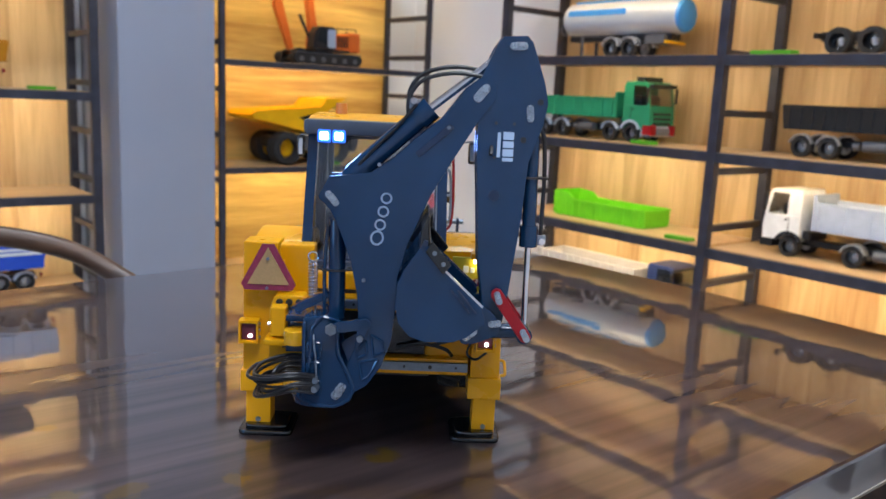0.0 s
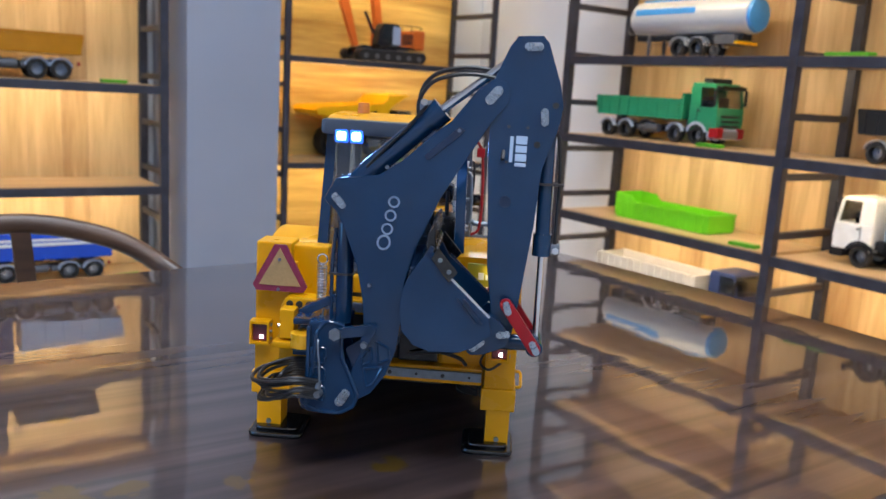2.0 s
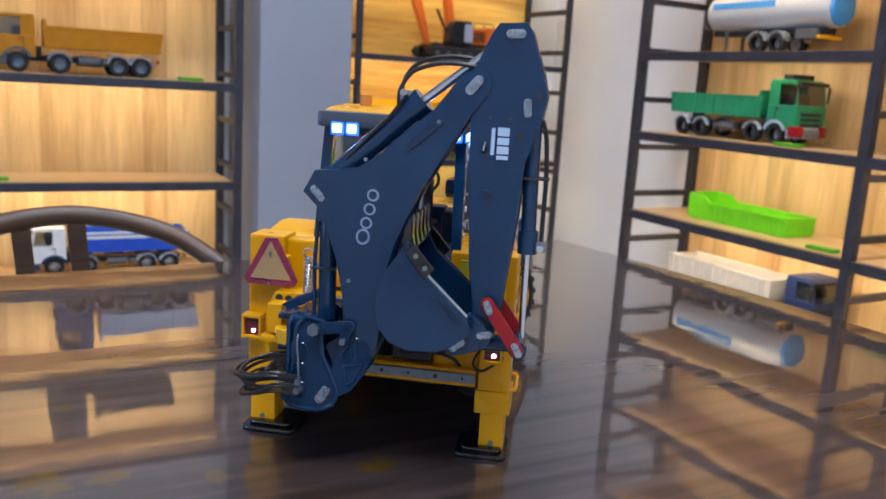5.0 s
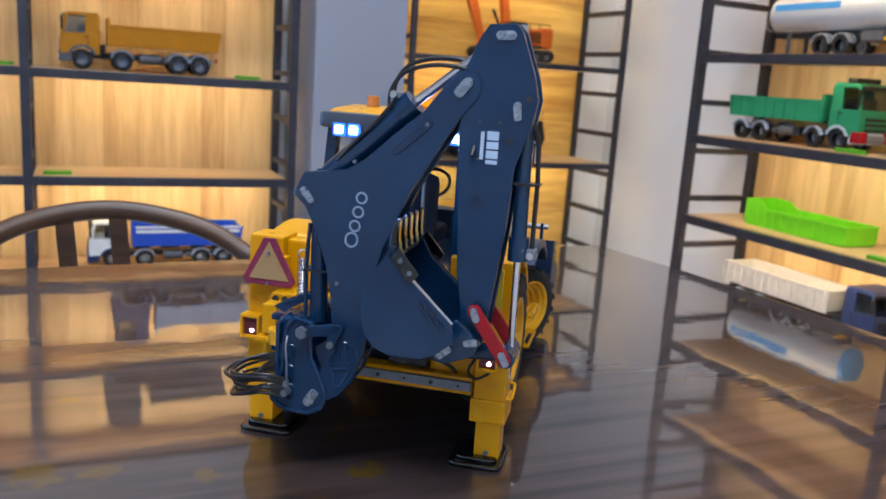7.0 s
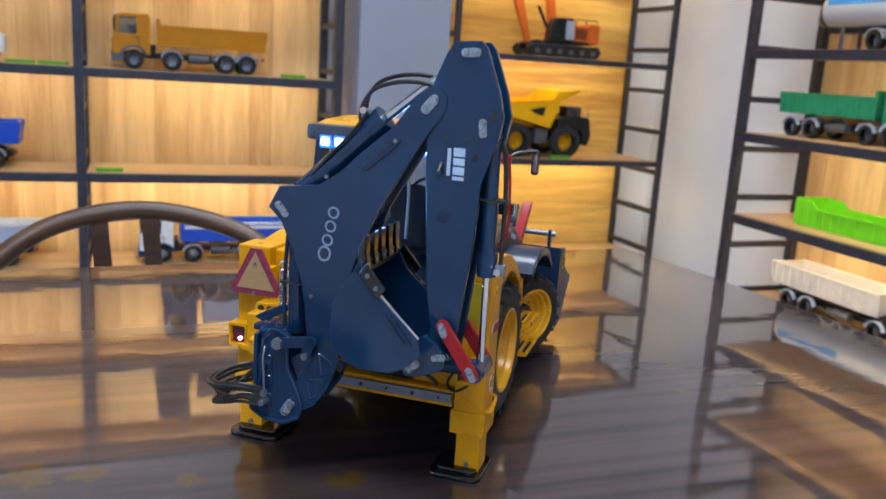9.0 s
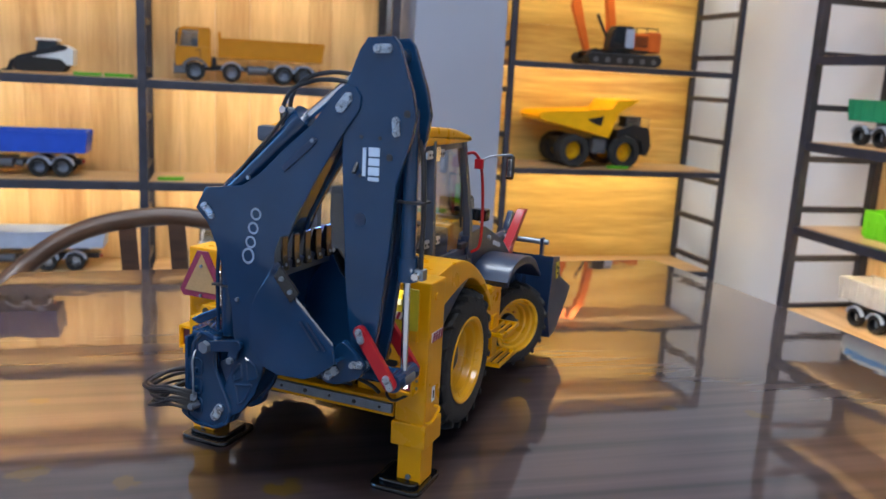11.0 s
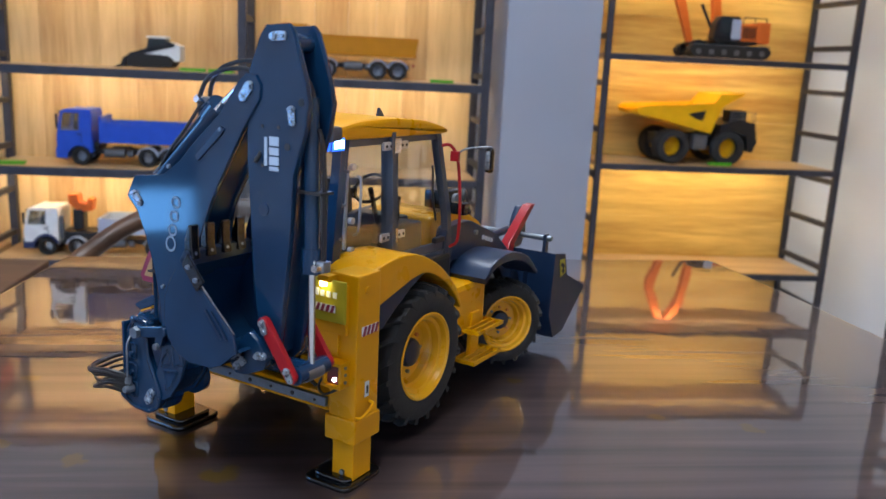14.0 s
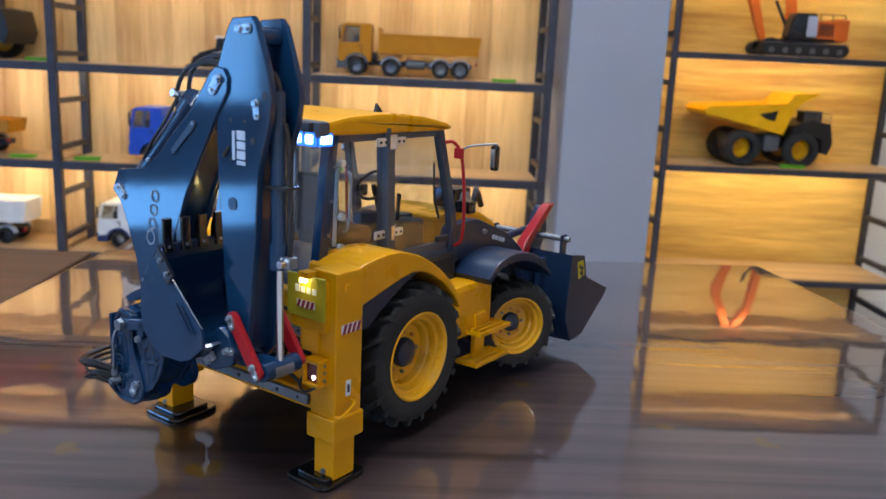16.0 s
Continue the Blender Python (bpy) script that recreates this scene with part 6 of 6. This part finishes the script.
def dump_truck(m, label):
    """A rigid mining dumper that faces +x."""
    t = thing("model_mining_dumper", m, label, "model dump truck", "model vehicles on the shelves")
    part("frame", box(B(), 0.18, 0.56, -0.05, 0.05, 0.07, 0.12, 0.006), M_TBLACK, t)
    sidep = [(0.0, 0.222), (0.012, 0.204), (0.09, 0.190), (0.385, 0.128), (0.425, 0.235), (0.50, 0.290), (0.52, 0.296), (0.42, 0.290), (0.385, 0.247), (0.10, 0.226)]
    sidep = [(x if x > 0.2 else 0.2 - (0.2 - x) * 0.70, z) for x, z in sidep]
    body = part("tipper_body", prism(B(), [(0.070, 0.196), (0.12, 0.186), (0.385, 0.130), (0.392, 0.144), (0.12, 0.198), (0.068, 0.210)], -0.120, 0.120, "xz"), M_TYEL, t)
    for y in (-0.125, 0.117):
        part("body_side", prism(B(), sidep, y, y + 0.008, "xz", 0.002), M_TYEL, body)
    part("canopy", prism(B(), [(0.385, 0.133), (0.425, 0.235), (0.520, 0.292), (0.520, 0.297), (0.415, 0.291), (0.372, 0.170)], -0.118, 0.118, "xz", 0.002), M_TYEL, body)
    for y in (-0.1275, 0.1205):
        bm = B()
        obox(bm, (0.075, y + 0.0035, 0.2245), (0.385, y + 0.0035, 0.246), 0.008, 0.010)
        part("top_edge", bm, M_TYEL, body)
    part("brand_mark", prism(B(), [(0.28, 0.205), (0.355, 0.222), (0.345, 0.180), (0.315, 0.186)], -0.1272, -0.1258, "xz"), M_TBLACK, body, "dark brand panel")
    for x, ys, r in ((0.235, (-0.100, 0.100), 0.070), (0.235, (-0.060, 0.060), 0.070), (0.470, (-0.105, 0.105), 0.070)):
        for y in ys:
            road_wheel(t, x, y, r, r, 0.046, -1 if y > 0 else 1, M_RUB, M_TYEL)
    ch = part("nose", prism(B(), rounded([(0.43, 0.10), (0.43, 0.165), (0.50, 0.190), (0.575, 0.178), (0.592, 0.10), (0.575, 0.055), (0.555, 0.06), (0.545, 0.12), (0.47, 0.145)], 0.004), -0.12, 0.12, "xz", 0.003), M_TBLACK, t)
    part("cab", box(B(), 0.47, 0.545, -0.10, -0.03, 0.165, 0.225, 0.005), M_TBLACK, t)
    part("cab_window", box(B(), 0.478, 0.538, -0.102, -0.10, 0.188, 0.218), M_TINT, t)
    bm = B()
    for z in (0.195, 0.208, 0.221):
        tube(bm, [(0.47, -0.118, z), (0.52, -0.118, z), (0.575, -0.118, z - 0.006)], 0.0014, 5, 2)
    for x in (0.47, 0.52, 0.572):
        cyl(bm, (x, -0.118, 0.175), (x, -0.118, 0.221), 0.0014, None, 5)
    part("deck_railing", bm, M_CHASSIS, ch)
    part("fuel_tank", box(B(), 0.325, 0.385, -0.105, -0.05, 0.06, 0.125, 0.006), M_CHASSIS, t)
    return t


dump_truck(pose(1.185, 2.74, 0.685 + ZS) @ Matrix.Scale(0.94, 4), "yellow model mining dump truck with black chassis")
dump_truck(pose(-1.90, 2.80, 0.95 + ZS), "yellow model mining dump truck on a shelf")


def excavator(m):
    """A crawler digger whose house and arm face -x."""
    t = thing("model_excavator", m, "orange model crawler excavator with black tracks", "model excavator", "model vehicles on the shelves")
    for y in (-0.105, 0.045):
        tr = part("track", prism(B(), rounded([(0.0, 0.012), (-0.012, 0.035), (0.004, 0.056), (0.36, 0.056), (0.376, 0.034), (0.362, 0.008), (0.34, 0.0), (0.02, 0.0)], 0.01), y, y + 0.06, "xz", 0.002), M_RUB, t)
        for k in range(22):
            x = 0.005 + k * 0.0165
            part("track_shoe", box(B(), x, x + 0.013, y - 0.001, y + 0.061, 0.056, 0.0595), M_CHASSIS, tr)
        for k in range(6):
            x = 0.03 + k * 0.06
            part("track_roller", cyl(B(), (x, y - 0.002, 0.026), (x, y + 0.062, 0.026), 0.013, None, 12), M_CHASSIS, tr)
    part("turntable", cyl(B(), (0.19, 0, 0.056), (0.19, 0, 0.075), 0.07), M_TBLACK, t)
    h = part("house", box(B(), 0.20, 0.345, -0.095, 0.095, 0.075, 0.155, 0.006), M_ORANGE, t)
    part("counterweight", box(B(), 0.300, 0.362, -0.100, 0.100, 0.070, 0.165, 0.010), M_ORANGE, h)
    for k in range(7):
        part("louvre", box(B(), 0.2300 + k * 0.0095, 0.2350 + k * 0.0095, -0.0970, -0.0950, 0.090, 0.142), M_TBLACK, h)
    bm = B()
    for x in (0.235, 0.290, 0.345):
        cyl(bm, (x, -0.085, 0.155), (x, -0.085, 0.182), 0.0022, None, 6)
    cyl(bm, (0.235, -0.085, 0.182), (0.345, -0.085, 0.182), 0.0022, None, 6)
    part("hand_rail", bm, M_TBLACK, h)
    part("deck", box(B(), 0.11, 0.345, -0.096, 0.096, 0.068, 0.080, 0.003), M_TBLACK, h)
    c = part("cab", prism(B(), rounded([(0.095, 0.080), (0.105, 0.150), (0.125, 0.185), (0.215, 0.185), (0.225, 0.080)], 0.008), -0.098, -0.030, "xz", 0.003), M_TBLACK, t)
    part("cab_window", prism(B(), rounded([(0.118, 0.115), (0.132, 0.176), (0.170, 0.176), (0.170, 0.100)], 0.005), -0.0995, -0.0975, "xz"), M_TINT, c)
    part("cab_panel", prism(B(), rounded([(0.176, 0.086), (0.176, 0.172), (0.218, 0.172), (0.222, 0.086)], 0.005), -0.0995, -0.0975, "xz"), M_TGREY, c)
    arm = [(0.165, 0.080), (0.158, 0.190), (0.125, 0.300), (0.040, 0.370), (0.020, 0.362), (0.095, 0.285), (0.122, 0.190), (0.118, 0.080)]
    arm = [(x, z if z < 0.19 else 0.19 + (z - 0.19) * 1.7) for x, z in arm]
    part("boom", prism(B(), arm, -0.022, 0.018, "xz", 0.002), M_ORANGE, t)
    stk = [(0.030, 0.385), (0.050, 0.365), (-0.030, 0.250), (0.030, 0.085), (0.040, 0.055), (0.016, 0.050), (-0.070, 0.235), (-0.060, 0.270)]
    stk = [(x, z if z < 0.19 else 0.19 + (z - 0.19) * 1.7) for x, z in stk]
    part("stick", prism(B(), stk, -0.018, 0.014, "xz", 0.002), M_ORANGE, t)
    part("boom_ram", cyl(B(), (0.125, -0.028, 0.105), (0.055, -0.028, 0.235), 0.007), M_TBLACK, t)
    part("bucket", prism(B(), rounded([(0.000, 0.062), (0.050, 0.080), (0.085, 0.070), (0.080, 0.035), (0.045, 0.012), (-0.005, 0.020), (0.030, 0.045)], 0.006), -0.05, 0.045, "xz", 0.002), M_TBLACK, t)


excavator(pose(1.453, 2.75, 1.092 + ZS) @ Matrix.Scale(0.85, 4))

# side wall: vehicles face down the wall; local x runs towards -y of the room
RX = 2.09


def side_pose(y, z, flip=False):
    return pose(RX, y, z + ZS, 0, 0, 90 if flip else -90) @ Matrix.Scale(0.90, 4)


gt = tipper(side_pose(1.325, 0.868, True), "deep green four-axle model tipper truck with red lamps", 0.610, M_TGREEN, M_TGREEN, (0.14, 0.31, 0.72, 0.88), 0.222, 0.075, 0.26, 9, None, M_TGREY, 0.15, M_SILVER)
for y in (-0.058, 0.058):
    part("corner_lamp", box(B(), -0.010, 0.030, y - 0.018, y + 0.018, 0.028, 0.066, 0.005), M_RED, gt, "red lamp cluster at the bumper")
part("bull_bar", box(B(), -0.012, 0.012, -0.040, 0.040, 0.030, 0.056, 0.004), M_GREY, gt)
part("roof_spoiler", box(B(), 0.050, 0.090, -0.055, 0.055, 0.221, 0.240, 0.004), M_TBLACK, gt)
part("sun_visor", box(B(), -0.004, 0.030, -0.070, 0.070, 0.200, 0.214, 0.003), M_TBLACK, gt)
tipper(side_pose(1.165, 0.29, True), "navy blue model truck with a silver-white tipper body", 0.70, M_NAVY, M_PALEBED, (0.13, 0.28, 0.72, 0.86), 0.205, 0.080, 0.27, 14, None, M_NAVY, 0.15, M_SILVER, False)
tipper(side_pose(0.885, 0.582, False), "white model truck with a pale grey-blue tipper body", 0.62, M_TWHITE, M_TGREY, (0.15, 0.48, 0.78, 0.91), 0.215, 0.090, 0.26, 6, None, M_TBLACK, 0.15, M_SILVER, True, M_SILVER, 0.095)
tipper(side_pose(0.310, 0.868, True), "black model tipper truck with chrome wheels on a shelf", 0.62, M_TBLACK, M_TBLACK, (0.13, 0.30, 0.74, 0.88), 0.19, 0.075, 0.27, 12, None, M_TBLACK, 0.15, M_SILVER, False, M_SILVER)


def tank_trailer(m):
    t = thing("model_tank_trailer", m, "polished silver model tank trailer with blue end cap", "model trailer", "model vehicles on the shelves")
    tk = part("tank", lathe(B(), [(0.004, 0.0), (0.058, 0.004), (0.066, 0.014), (0.068, 0.03), (0.068, 0.55), (0.066, 0.566), (0.058, 0.574)], 32, Matrix.Translation((0, 0, 0.155))), M_TANK, t)
    part("end_cap", lathe(B(), [(0.063, 0.570), (0.058, 0.582), (0.040, 0.586), (0.003, 0.587)], 32, Matrix.Translation((0, 0, 0.155))), M_SKYBLUE, tk, "sky blue domed end cap")
    part("top_walkway", box(B(), 0.03, 0.54, -0.016, 0.016, 0.222, 0.230, 0.002), M_SKYBLUE, tk)
    for y in (-0.0685, 0.0665):
        part("colour_band", box(B(), 0.04, 0.34, y, y + 0.002, 0.165, 0.188), M_SKYBLUE, tk)
    part("chassis", box(B(), 0.02, 0.54, -0.028, 0.028, 0.066, 0.090, 0.003), M_TBLACK, t)
    for x in (0.275, 0.365):
        for s in (-1, 1):
            road_wheel(t, x, s * 0.055, 0.036, 0.036, 0.032, -s, M_RUB, M_SILVER)
            arc = [(x + 0.044 * math.cos(q), 0.036 + 0.044 * math.sin(q)) for q in [radians(d) for d in range(10, 171, 16)]]
            arc += [(x + 0.039 * math.cos(q), 0.036 + 0.039 * math.sin(q)) for q in [radians(d) for d in range(170, 9, -16)]]
            part("mudguard", prism(B(), arc, s * 0.055 - 0.018, s * 0.055 + 0.018, "xz"), M_SILVER, t)
    for s in (-1, 1):
        part("side_rail", tube(B(), [(0.0, s * 0.06, 0.13), (0.01, s * 0.062, 0.095), (0.12, s * 0.062, 0.085), (0.24, s * 0.062, 0.085)], 0.003, 6, 3), M_CHASSIS, t)
    part("valve_box", box(B(), 0.43, 0.52, -0.05, 0.05, 0.05, 0.085, 0.004), M_CHASSIS, t)
    part("landing_leg", box(B(), 0.10, 0.112, -0.05, -0.04, 0.0, 0.09, 0.001), M_CHASSIS, t)
    part("landing_leg", box(B(), 0.10, 0.112, 0.04, 0.05, 0.0, 0.09, 0.001), M_CHASSIS, t)
    part("bumper", box(B(), 0.53, 0.542, -0.06, 0.06, 0.05, 0.062, 0.002), M_TYEL, t)


tank_trailer(side_pose(1.760, 1.148) @ Matrix.Scale(0.95, 4))


def skip_bin(m):
    t = thing("skip_container", m, "bright lime green ribbed hook-lift container", "model container", "model vehicles on the shelves")
    prof = [(0.0, 0.012), (0.02, 0.0), (0.47, 0.0), (0.50, 0.012), (0.50, 0.072), (0.12, 0.072), (0.085, 0.098), (0.0, 0.104)]
    for y in (-0.075, 0.069):
        part("side_panel", prism(B(), prof, y, y + 0.006, "xz", 0.001), M_LGREEN, t)
    part("bottom", box(B(), 0.012, 0.49, -0.069, 0.069, 0.0, 0.006), M_LGREEN, t)
    part("end_panel", box(B(), 0.0, 0.006, -0.069, 0.069, 0.004, 0.104), M_LGREEN, t)
    part("end_panel", box(B(), 0.494, 0.50, -0.069, 0.069, 0.004, 0.072), M_LGREEN, t)
    for k in range(12):
        x = 0.03 + k * 0.04
        for y in (-0.080, 0.075):
            part("rib", box(B(), x - 0.005, x + 0.005, y, y + 0.005, 0.004, 0.066, 0.0015), M_LGREEN, t)
    for y in (-0.081, 0.074):
        part("top_edge", box(B(), 0.11, 0.50, y, y + 0.007, 0.066, 0.074, 0.001), M_LGREEN, t)


skip_bin(side_pose(1.725, 0.582) @ Matrix.Diagonal((0.93, 1, 0.95, 1)))


def bare_chassis(m):
    t = thing("model_chassis", m, "bare model truck chassis with chrome wheels", "model truck", "model vehicles on the shelves")
    part("frame", box(B(), 0.0, 0.50, -0.025, 0.025, 0.040, 0.066, 0.002), M_TBLACK, t)
    for x in (0.07, 0.16, 0.40):
        for s in (-1, 1):
            road_wheel(t, x, s * 0.058, 0.037, 0.037, 0.034, -s, M_RUB, M_CHROME)
    part("cross_member", box(B(), 0.0, 0.012, -0.07, 0.07, 0.045, 0.06, 0.002), M_TBLACK, t)


bare_chassis(pose(RX, 0.80, 1.148 + ZS, 0, 0, -90))

# green printed cards lying before the models
random.seed(8)
CARD = []
for x, y, z, a in ((0.50, 2.70, 0.95, 8), (-0.14, 2.71, 0.59, 4), (-0.41, 2.70, 0.95, 5), (-0.31, 2.71, 0.95, -6), (-1.06, 2.71, 0.59, 10), (0.545, 2.72, LL[0], 12), (-1.22, 2.71, 0.95, -8), (-1.30, 2.71, 0.59, 9), (1.60, 2.63, 0.685, 4),
                   (1.975, 1.30, 0.868, 84), (1.975, 1.13, 0.582, 95), (1.975, 0.86, 1.148, 80), (1.975, 0.90, 1.148, 100)):
    bm = prism(B(), rounded([(-0.045, -0.018), (0.045, -0.018), (0.048, 0.018), (-0.042, 0.018)], 0.006), 0.0, 0.012, "xy", 0.003)
    ob = part("green_tag", bm, M_TAG)
    ob.matrix_basis = pose(x, y, z, 0, 0, a)
    tagged(ob, "small lime green plastic tag lying on a shelf", "tag", "green tags on the shelves")
